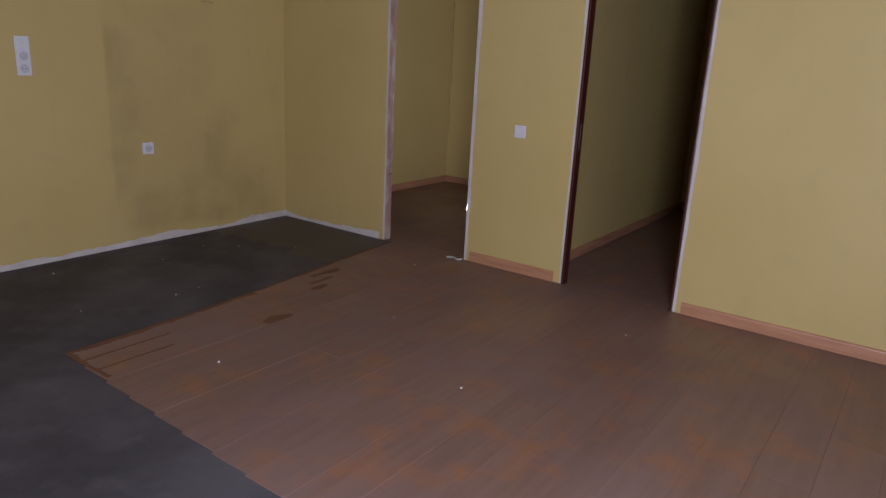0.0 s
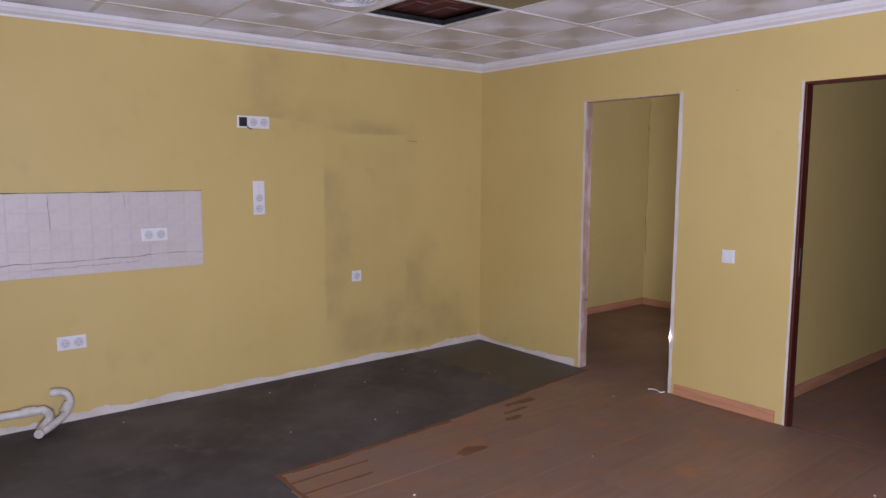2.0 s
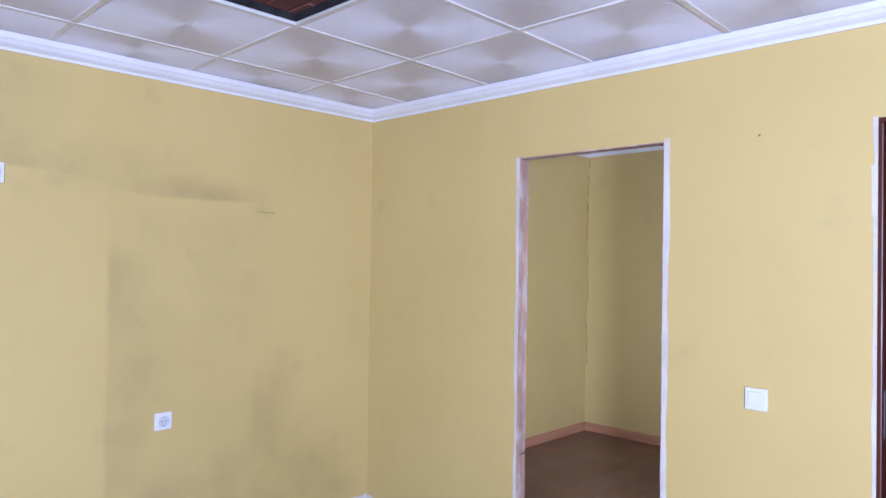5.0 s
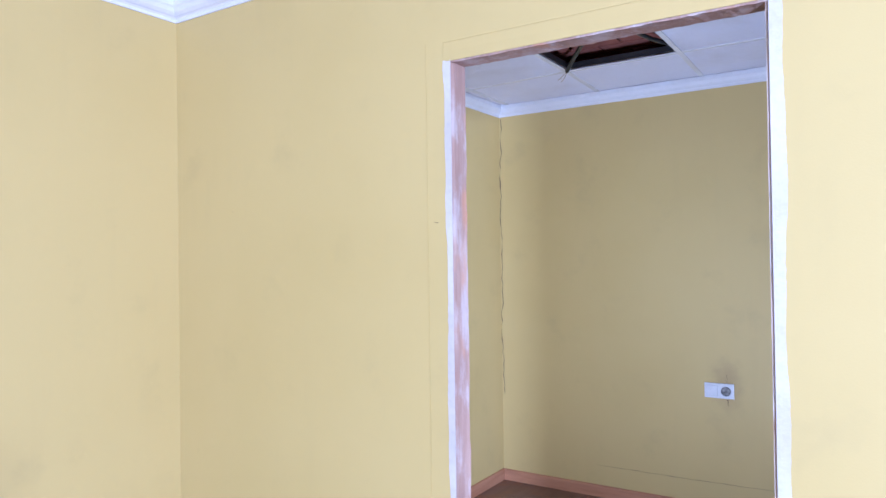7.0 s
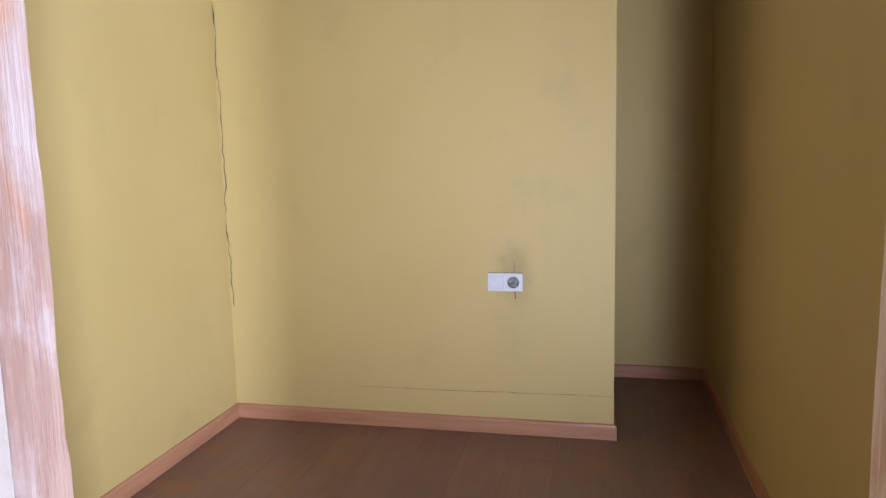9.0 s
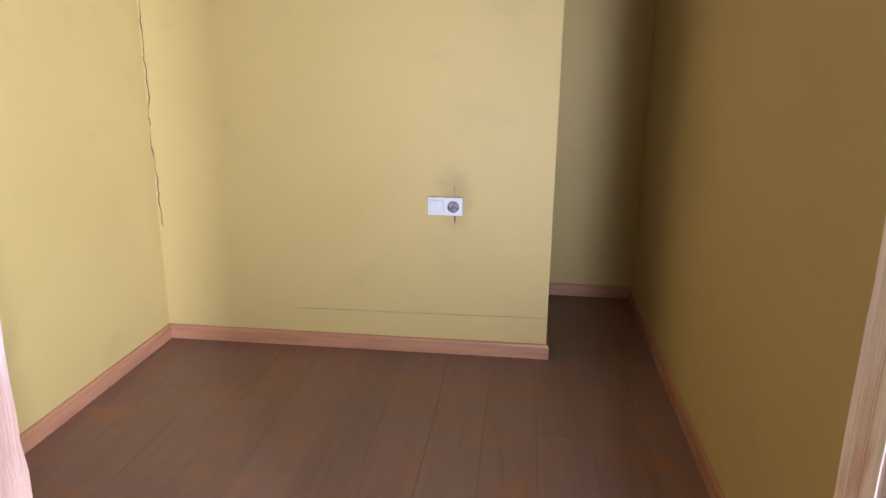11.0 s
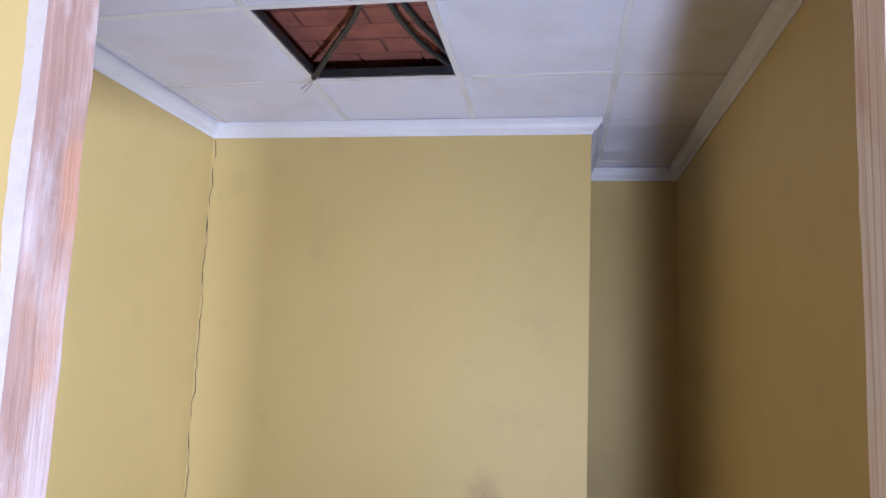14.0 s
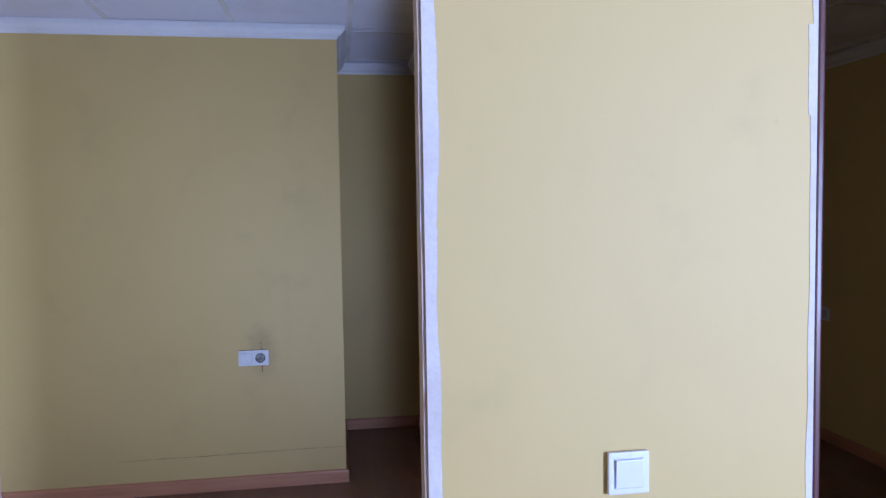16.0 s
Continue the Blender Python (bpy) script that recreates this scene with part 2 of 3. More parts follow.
# white plastic greyed, so the shade of wells and gaps is in the colour
SOCKET_SHADE = surface("shaded_white_plastic", (0.58, 0.57, 0.60), (0.48, 0.47, 0.5), 10, 90, 0.4, 0.0)
STEEL = surface("dull_steel", (0.35, 0.35, 0.36), (0.2, 0.2, 0.2), 20, 90, 0.4, 0.05, 0.001, 1.0)
BLACK_STEEL = surface("black_steel", (0.02, 0.021, 0.024), (0.05, 0.05, 0.055), 12, 80, 0.45, 0.05, 0.001, 0.3)
COPPER = surface("bare_wire", (0.5, 0.42, 0.33), (0.35, 0.3, 0.25), 30, 90, 0.35, 0.0, 0.001, 0.9)
PVC = surface("white_pipe", (0.62, 0.61, 0.60), (0.42, 0.39, 0.35), 9, 60, 0.45, 0.08)
BRICK = surface("red_clay", (0.25, 0.085, 0.055), (0.17, 0.055, 0.038), 9, 80, 0.85, 0.4, 0.003)
MORTAR = surface("mortar", (0.15, 0.062, 0.045), (0.11, 0.048, 0.036), 8, 80, 0.9, 0.4, 0.003)
TILE_LILAC = surface("kitchen_tile", (0.56, 0.50, 0.50), (0.47, 0.41, 0.41), 3, 45, 0.5, 0.05, 0.001, 0, (1, 1, 1), 0.05)
GROUT = surface("grout", (0.49, 0.43, 0.43), (0.57, 0.51, 0.51), 2.5, 60, 0.85, 0.2)
CRACK = surface("crack_dirt_shade", (0.055, 0.04, 0.025), (0.10, 0.075, 0.045), 10, 90, 0.95, 0.0)
DEBRIS = surface("plaster_crumb", (0.75, 0.72, 0.70), (0.6, 0.55, 0.5), 20, 90, 0.85, 0.2)

# ---- mesh helpers ----


def link(name, bm, material, parent=None, label=""):
    me = bpy.data.meshes.new(name)
    bm.normal_update()
    bm.to_mesh(me)
    bm.free()
    for mm in material if isinstance(material, (list, tuple)) else [material]:
        me.materials.append(mm)
    ob = new(name, me)
    if parent:
        ob.parent = parent
    if label:
        ob["label"] = label
    return ob


def part(name, bm, material, parent, label=""):
    return link(name, bm, material, parent, label)


def box(bm, x0, x1, y0, y1, z0, z1, slot=0):
    vs = [bm.verts.new((x, y, z)) for x in (x0, x1) for y in (y0, y1) for z in (z0, z1)]
    made = []
    for f in ((0, 1, 3, 2), (4, 6, 7, 5), (0, 4, 5, 1), (2, 3, 7, 6), (0, 2, 6, 4), (1, 5, 7, 3)):
        face = bm.faces.new([vs[k] for k in f])
        face.material_index = slot
        made.append(face)
    return made


def boxes(*rows):
    bm = bmesh.new()
    for r in rows:
        box(bm, *r)
    return bm


def soft_box(x0, x1, y0, y1, z0, z1, r=0.002, seg=2):
    bm = boxes((x0, x1, y0, y1, z0, z1))
    bmesh.ops.bevel(bm, geom=bm.edges[:], offset=r, segments=seg, affect="EDGES", profile=0.6)
    return bm


def rod(bm, a, b, r0, r1=None, sides=12, caps=True):
    a, b = Vector(a), Vector(b)
    m = Matrix.Translation((a + b) / 2) @ (b - a).to_track_quat("Z", "Y").to_matrix().to_4x4()
    bmesh.ops.create_cone(bm, cap_ends=caps, segments=sides, radius1=r0, radius2=r0 if r1 is None else r1, depth=(b - a).length, matrix=m)


def lathe(profile, sides=32):
    """A body turned round the z axis from (radius, z) pairs."""
    bm = bmesh.new()
    rings = []
    for r, z in profile:
        rings.append([bm.verts.new((r * math.cos(2 * math.pi * k / sides), r * math.sin(2 * math.pi * k / sides), z)) for k in range(sides)])
    for a, b in zip(rings, rings[1:]):
        for k in range(sides):
            bm.faces.new((a[k], a[(k + 1) % sides], b[(k + 1) % sides], b[k]))
    return bm


def sweep(bm, profile, line, closed):
    """A moulding: profile of (inwards, height) along a plan line of right angles whose inside lies to the left."""
    pts = [Vector((x, y, 0)) for x, y in line]
    n = len(pts)
    rings = []
    for k, p in enumerate(pts):
        before = (p - pts[k - 1]).normalized() if closed or k else None
        after = (pts[(k + 1) % n] - p).normalized() if closed or k < n - 1 else None
        ways = [Vector((-d.y, d.x, 0)) for d in (before, after) if d]
        inward = ways[0] if len(ways) == 1 else ways[0] + ways[1]
        rings.append([bm.verts.new(p + inward * d + Vector((0, 0, z))) for d, z in profile])
    m = len(profile)
    for k in range(n if closed else n - 1):
        a, b = rings[k], rings[(k + 1) % n]
        for j in range(m):
            bm.faces.new((a[j], a[(j + 1) % m], b[(j + 1) % m], b[j]))
    if not closed:
        bm.faces.new(rings[0])
        bm.faces.new(rings[-1][::-1])
    bmesh.ops.recalc_face_normals(bm, faces=bm.faces[:])


def tube(name, pts, radius, material, parent=None, label="", sides=5):
    cu = bpy.data.curves.new(name, "CURVE")
    cu.dimensions, cu.bevel_depth, cu.bevel_resolution, cu.resolution_u, cu.use_fill_caps = "3D", radius, sides, 10, True
    sp = cu.splines.new("BEZIER")
    sp.bezier_points.add(len(pts) - 1)
    for bp, p in zip(sp.bezier_points, pts):
        bp.co, bp.handle_left_type, bp.handle_right_type = p, "AUTO", "AUTO"
    holder = bpy.data.objects.new("curve", cu)
    me = bpy.data.meshes.new_from_object(holder)
    bpy.data.objects.remove(holder)
    me.materials.append(material)
    ob = new(name, me)
    if parent:
        ob.parent = parent
    if label:
        ob["label"] = label
    return ob


def ragged(bm, along, side, out, length, low, high, seed, steps=60, proud=0.003, slow=0.55, fine=0.25):
    """A thin torn strip: along, side and out are unit vectors, low and high the two edges' mean offsets."""
    rng = random.Random(seed)
    origin, along, side, out = (Vector(v) for v in (along[0], along[1], side, out))
    edge, rows = high, []
    for k in range(steps + 1):
        s = length * k / steps
        wob = noise.noise(Vector((s * 2.2, seed * 1.7, 2))) * slow + noise.noise(Vector((s * 6, seed * 3.1, 0))) * slow + noise.noise(Vector((s * 23, seed, 4))) * min(slow * 0.7, fine) + noise.noise(Vector((s * 70, seed, 8))) * fine + rng.uniform(-0.3, 0.3) * fine
        top = high * max(0.25, 1 + wob)
        rows.append((origin + along * s + side * low, origin + along * s + side * top))
    front, back = [], []
    for a, b in rows:
        front.append((bm.verts.new(a + out * proud), bm.verts.new(b + out * proud * 0.6)))
        back.append((bm.verts.new(a), bm.verts.new(b)))
    for k in range(steps):
        f, g, h, i = front[k], front[k + 1], back[k], back[k + 1]
        bm.faces.new((f[0], g[0], g[1], f[1]))
        bm.faces.new((f[1], g[1], i[1], h[1]))
        bm.faces.new((f[0], h[0], i[0], g[0]))
    for k in (0, steps):
        bm.faces.new((front[k][0], front[k][1], back[k][1], back[k][0]))
    bmesh.ops.recalc_face_normals(bm, faces=bm.faces[:])


# ---- the structure ----
TOP = 2.505
DOOR_A = (1.093, 1.862, 1.943)
DOOR_B = (2.604, 3.332, 1.926)
MAIN_X, MAIN_Y = 6.2, -6.5
BACK = 0.066
LEFT_X, PIER_X, PIER_Y, NICHE_Y, PART_X, HALL_X, HALL_R, HALL_Y = -0.075, 1.708, 2.45, 3.345, 2.206, 2.40, 4.6, 3.08


def structure(ob, label, category):
    return tagged(ob, label, category, kind="structure")


structure(link("wall_front", boxes(
    (-0.225, DOOR_A[0], 0, BACK, -0.1, TOP), (DOOR_A[1], DOOR_B[0], 0, BACK, -0.1, TOP), (DOOR_B[1], MAIN_X + 0.15, 0, BACK, -0.1, TOP),
    (DOOR_A[0], DOOR_A[1], 0, BACK, DOOR_A[2], TOP), (DOOR_B[0], DOOR_B[1], 0, BACK, DOOR_B[2], TOP)), PAINT),
    "yellow painted partition wall with two door openings", "wall")
structure(link("wall_kitchen", boxes((-0.15, 0, MAIN_Y - 0.15, 0, -0.1, TOP)), PAINT_SOOT), "yellow painted wall with sooty marks from removed appliances", "wall")
structure(link("wall_right", boxes((MAIN_X, MAIN_X + 0.15, MAIN_Y, 0, -0.1, TOP)), PAINT), "plain yellow painted wall", "wall")
structure(link("wall_back", boxes((0, MAIN_X + 0.15, MAIN_Y - 0.15, MAIN_Y, -0.1, TOP)), PAINT), "plain yellow painted wall", "wall")
structure(link("wall_room_left", boxes((-0.225, LEFT_X, BACK, PIER_Y, -0.1, TOP)), PAINT), "yellow painted side wall with a cracked corner", "wall")
structure(link("wall_room_pier", boxes((-0.225, PIER_X, PIER_Y, NICHE_Y + 0.15, -0.1, TOP)), PAINT_SCORCH), "yellow painted pier wall beside a niche", "wall")
structure(link("wall_room_niche", boxes((PIER_X, PART_X, NICHE_Y, NICHE_Y + 0.15, -0.1, TOP)), PAINT), "yellow painted back wall of a narrow niche", "wall")
structure(link("wall_partition", boxes((PART_X, HALL_X, BACK, NICHE_Y + 0.15, -0.1, TOP)), PAINT), "yellow painted partition between two rooms", "wall")
structure(link("wall_hall_back", boxes((HALL_X, HALL_R + 0.15, HALL_Y, NICHE_Y + 0.15, -0.1, TOP)), PAINT), "yellow painted end wall of the dark room", "wall")
structure(link("wall_hall_right", boxes((HALL_R, HALL_R + 0.15, BACK, HALL_Y, -0.1, TOP)), PAINT), "yellow painted side wall of the dark room", "wall")
structure(link("floor", boxes((-0.225, MAIN_X + 0.15, MAIN_Y - 0.15, NICHE_Y + 0.15, -0.1, -0.004)), SCREED), "bare grey screed floor with damp stains", "floor")


def slab():
    """The clay-block slab above the hung ceilings; blocks with sunk joints over the two missing tiles."""
    bm = boxes((-0.225, MAIN_X + 0.15, MAIN_Y - 0.15, NICHE_Y + 0.15, TOP, TOP + 0.15))
    for f in bm.faces:
        f.material_index = 1
    for x0, x1, y0, y1 in ((0.05, 2.15, 0.7, 2.42), (0.0, 2.4, -2.7, -0.1)):
        y, row = y0, 0
        while y < y1:
            x = x0 - (0.125 if row % 2 else 0)
            while x < x1:
                drop = random.uniform(0.005, 0.012)
                a, b = max(x0, x), min(x1, x + 0.238)
                if b - a > 0.05:
                    box(bm, a, b, y, y + 0.11, TOP - drop, TOP - 0.001, 0)
                x += 0.25
            y, row = y + 0.123, row + 1
    return link("ceiling_slab", bm, [BRICK, MORTAR])


structure(slab(), "red clay block slab above the hung ceiling", "ceiling")


def hung_ceiling(name, outline, xs, ys, z, holes, smoked, label, edges, sag):
    """Tiles in white bars; outline: rectangles that the ceiling fills."""
    bm = bmesh.new()
    uv = bm.loops.layers.uv.new("UVMap")
    wall_x, wall_y = edges
    for x0, x1, y0, y1 in outline:
        gx = [x0] + [x for x in sorted(xs) if x0 + 0.02 < x < x1 - 0.02] + [x1]
        gy = [y0] + [y for y in sorted(ys) if y0 + 0.02 < y < y1 - 0.02] + [y1]
        for xa, xb in zip(gx, gx[1:]):
            for ya, yb in zip(gy, gy[1:]):
                cx, cy = (xa + xb) / 2, (ya + yb) / 2
                if any(abs(cx - hx) < 0.1 and abs(cy - hy) < 0.1 for hx, hy in holes):
                    continue
                dark = smoked and smoked[0] < cx < smoked[1] and smoked[2] < cy < smoked[3]
                dz = random.uniform(0.002, 0.005)
                tilt = random.uniform(-0.002, 0.002)
                for f in box(bm, xa + 0.003, xb - 0.003, ya + 0.003, yb - 0.003, z + dz, z + 0.02, 2 if dark else 0):
                    for lp in f.loops:
                        lp.vert.co.z += tilt * (1 if lp.vert.co.x > cx else -1) * 0.15
                        lp[uv].uv = ((lp.vert.co.x - cx) / 0.3, (lp.vert.co.y - cy) / 0.3)
        for x in gx:
            if x0 < x < x1:
                for ya, yb in zip(gy, gy[1:]):
                    box(bm, x - 0.012, x + 0.012, ya, yb, z - 0.001, z + 0.006, 1)
                    box(bm, x - 0.0015, x + 0.0015, ya, yb, z + 0.0055, z + 0.038, 1)
        for y in gy:
            if y0 < y < y1:
                for xa, xb in zip(gx, gx[1:]):
                    box(bm, xa + 0.012, xb - 0.012, y - 0.012, y + 0.012, z, z + 0.0055, 1)
                    box(bm, xa + 0.012, xb - 0.012, y - 0.0015, y + 0.0015, z + 0.005, z + 0.034, 1)
    # the grid was hung a little low along the walls
    for v in bm.verts:
        d = min([abs(v.co.x - w) for w in wall_x] + [abs(v.co.y - w) for w in wall_y])
        v.co.z -= sag * math.exp(-d / 0.4)
    return structure(link(name, bm, [TILE_WHITE, GRID_WHITE, SMOKED]), label, "ceiling")


CEIL, CEIL_ROOM = 2.318, 2.41
hung_ceiling("ceiling_main", [(0, MAIN_X, MAIN_Y, 0)], [0.317 + 0.602 * k for k in range(10)], [-0.553 - 0.602 * k for k in range(10)], CEIL,
             [(1.22, -1.456)], (1.521, 4.5, -4.15, -1.16), "hung ceiling of white tiles and glossy smoked panels, one tile missing", ((0, MAIN_X), (MAIN_Y, 0)), 0.016)
hung_ceiling("ceiling_room", [(LEFT_X, PART_X, BACK, PIER_Y), (PIER_X, PART_X, PIER_Y, NICHE_Y)], [0.012, 0.606, 1.194, 1.776], [0.15, 0.745, 1.348, 1.955, 2.565, 3.2], CEIL_ROOM,
             [(0.9, 1.652)], None, "hung ceiling of white spun tiles, one tile missing", ((LEFT_X, PART_X), (BACK, PIER_Y, NICHE_Y)), 0.026)
hung_ceiling("ceiling_hall", [(HALL_X, HALL_R, BACK, HALL_Y)], [2.7 + 0.6 * k for k in range(4)], [0.4 + 0.6 * k for k in range(5)], CEIL, [], None,
             "hung ceiling of white tiles in the dark room", ((HALL_X, HALL_R), (BACK, HALL_Y)), 0.016)

COVING = [(0, 2.238), (0.006, 2.238), (0.008, 2.248), (0.013, 2.253), (0.020, 2.256), (0.030, 2.264), (0.037, 2.275), (0.043, 2.281), (0.045, 2.292), (0.045, 2.304), (0, 2.304)]
for name, rise, line in (("trim_cornice_main", 0.0, [(0, MAIN_Y), (MAIN_X, MAIN_Y), (MAIN_X, 0), (0, 0)]),
                   ("trim_cornice_room", 0.082, [(LEFT_X, BACK), (PART_X, BACK), (PART_X, NICHE_Y), (PIER_X, NICHE_Y), (PIER_X, PIER_Y), (LEFT_X, PIER_Y)]),
                   ("trim_cornice_hall", 0.0, [(HALL_X, BACK), (HALL_R, BACK), (HALL_R, HALL_Y), (HALL_X, HALL_Y)])):
    bm = bmesh.new()
    sweep(bm, [(d, z + rise) for d, z in COVING], line, True)
    structure(link(name, bm, CORNICE_WHITE), "white moulded plaster cornice below the ceiling", "cornice")

SKIRT = [(0, 0.001), (0.013, 0.001), (0.013, 0.058), (0.010, 0.066), (0.004, 0.070), (0, 0.070)]
for line in ([(2.548, 0), (DOOR_A[1] + 0.034, 0)], [(MAIN_X, MAIN_Y), (MAIN_X, 0), (DOOR_B[1] + 0.05, 0)],
             [(DOOR_A[1] + 0.03, BACK), (PART_X, BACK), (PART_X, NICHE_Y), (PIER_X, NICHE_Y), (PIER_X, PIER_Y), (LEFT_X, PIER_Y), (LEFT_X, BACK), (DOOR_A[0] - 0.03, BACK)],
             [(DOOR_B[1] + 0.06, BACK), (HALL_R, BACK), (HALL_R, HALL_Y), (HALL_X, HALL_Y), (HALL_X, BACK), (DOOR_B[0] - 0.06, BACK)]):
    bm = bmesh.new()
    sweep(bm, SKIRT, line, False)
    structure(link("baseboard", bm, BASE_WOOD), "light brown wooden skirting board along the wall", "skirting")

# white torn filler where skirting and door casings were pulled off
for length, frame_rows, seed, high in ((5.0, ((0.0, -5.0, 0), (0, 1, 0), (0, 0, 1), (1, 0, 0)), 3, 0.036), (1.05, ((0.003, 0, 0), (1, 0, 0), (0, 0, 1), (0, -1, 0)), 5, 0.034)):
    bm = bmesh.new()
    o, al, sd, ot = frame_rows
    ragged(bm, (Vector(o) + Vector((0, 0, -0.004)), al), sd, ot, length, 0.0, high + 0.004, seed, int(length * 40))
    structure(link("trim_filler", bm, PLASTER), "torn white filler strip where skirting was removed", "filler strip")
for x, way, wide, z0, z1, seed in ((DOOR_A[0] + 0.014, -1, 0.018, 0, 1.93, 11), (DOOR_A[1] - 0.014, 1, 0.021, 0, 1.94, 12), (DOOR_B[0], -1, 0.012, 0.0, 1.93, 13), (DOOR_B[1], 1, 0.018, 0.0, 1.93, 14)):
    bm = bmesh.new()
    ragged(bm, (Vector((x, 0, z0)), (0, 0, 1)), (way, 0, 0), (0, -1, 0), z1 - z0, 0.0, wide, seed, 320, 0.0016, 0.45, 0.06)
    structure(link("trim_filler", bm, PLASTER), "torn white filler edge beside a door opening", "filler strip")
bm = bmesh.new()
ragged(bm, (Vector((DOOR_A[0], 0, DOOR_A[2])), (1, 0, 0)), (0, 0, 1), (0, -1, 0), DOOR_A[1] - DOOR_A[0], -0.016, 0.010, 15, 140, 0.0016, 0.3, 0.1)
structure(link("trim_filler", bm, PAINT), "torn old paint edge above a door opening", "filler strip")


def bare_lining():
    """Rough softwood boards left round the stripped doorway."""
    x0, x1, top = DOOR_A
    home = tagged(new("door_1"), "bare softwood door lining with torn paint, no door", "door lining", kind="structure")
    for name, row, seed in (("jamb", (x0 + 0.001, x0 + 0.020, 0.003, 0.062, -0.008, top - 0.0205), 1), ("jamb", (x1 - 0.020, x1 - 0.001, 0.003, 0.062, -0.008, top - 0.0205), 2),
                            ("head", (x0 + 0.001, x1 - 0.001, 0.003, 0.062, top - 0.020, top - 0.001), 3)):
        a, b, c, d, e, f = row
        bm = bmesh.new()
        tall = name == "jamb"
        steps = 60
        rings = []
        for k in range(steps + 1):
            u = k / steps
            w = [noise.noise(Vector((u * 14, seed * 7, j))) * 0.0022 + noise.noise(Vector((u * 47, seed * 7, j + 9))) * 0.0016 for j in range(4)]
            if tall:
                z = e + (f - e) * u
                inner = b if seed == 1 else a
                outer = a if seed == 1 else b
                s = 1 if seed == 1 else -1
                calm = 1.0 if seed == 1 else 0.3
                w = [w[0], w[1] * calm, w[2] * calm, w[3]]
                rings.append([bm.verts.new(p) for p in ((outer, c + w[0], z), (inner + s * w[1], c + w[0] + 0.002, z), (inner + s * w[2], d + w[3], z), (outer, d + w[3], z))])
            else:
                x = a + (b - a) * u
                rings.append([bm.verts.new(p) for p in ((x, c + w[0], f), (x, c + w[0], e + w[1]), (x, d + w[3], e + w[2]), (x, d + w[3], f))])
        for p, q in zip(rings, rings[1:]):
            for j in range(4):
                bm.faces.new((p[j], p[(j + 1) % 4], q[(j + 1) % 4], q[j]))
        bm.faces.new(rings[0])
        bm.faces.new(rings[-1][::-1])
        bmesh.ops.recalc_face_normals(bm, faces=bm.faces[:])
        part(name, bm, SAWN_WOOD_LIT if seed == 2 else RAW_WOOD, home)
    return home


bare_lining()


def brown_frame():
    x0, x1, top = DOOR_B
    home = tagged(new("door_2"), "slim dark red-brown varnished door frame without a door", "door frame", kind="structure")
    part("jamb", soft_box(x0 + 0.001, x0 + 0.016, -0.002, BACK + 0.004, -0.008, top - 0.0165, 0.004), MAHOGANY, home)
    part("jamb", soft_box(x1 - 0.016, x1 - 0.001, -0.002, BACK + 0.004, -0.008, top - 0.0165, 0.004), MAHOGANY, home)
    part("head", soft_box(x0 + 0.001, x1 - 0.001, -0.002, BACK + 0.004, top - 0.016, top - 0.001, 0.004), MAHOGANY, home)
    part("strike_plate", soft_box(x0 + 0.0155, x0 + 0.0175, 0.03, 0.052, 0.86, 1.02, 0.0006, 1), STEEL, home, "small steel strike plate")
    return home


brown_frame()

# ---- fittings on the walls ----


def plate_body(n, upright):
    w, h = 0.071 * n + 0.009, 0.08
    return soft_box(-w / 2, w / 2, -0.010, -0.0005, -h / 2, h / 2, 0.003, 2) if not upright else soft_box(-h / 2, h / 2, -0.010, -0.0005, -w / 2, w / 2, 0.003, 2)


def socket_insert(bm_well, at):
    x, z = at
    ring = lathe([(0.0255, 0), (0.0255, 0.0035), (0.0205, 0.0035), (0.0195, 0.0008), (0.0, 0.0008)], 24)
    ring.transform(Matrix.Translation((x, -0.0102, z)) @ Matrix.Rotation(math.pi / 2, 4, "X"))
    return ring


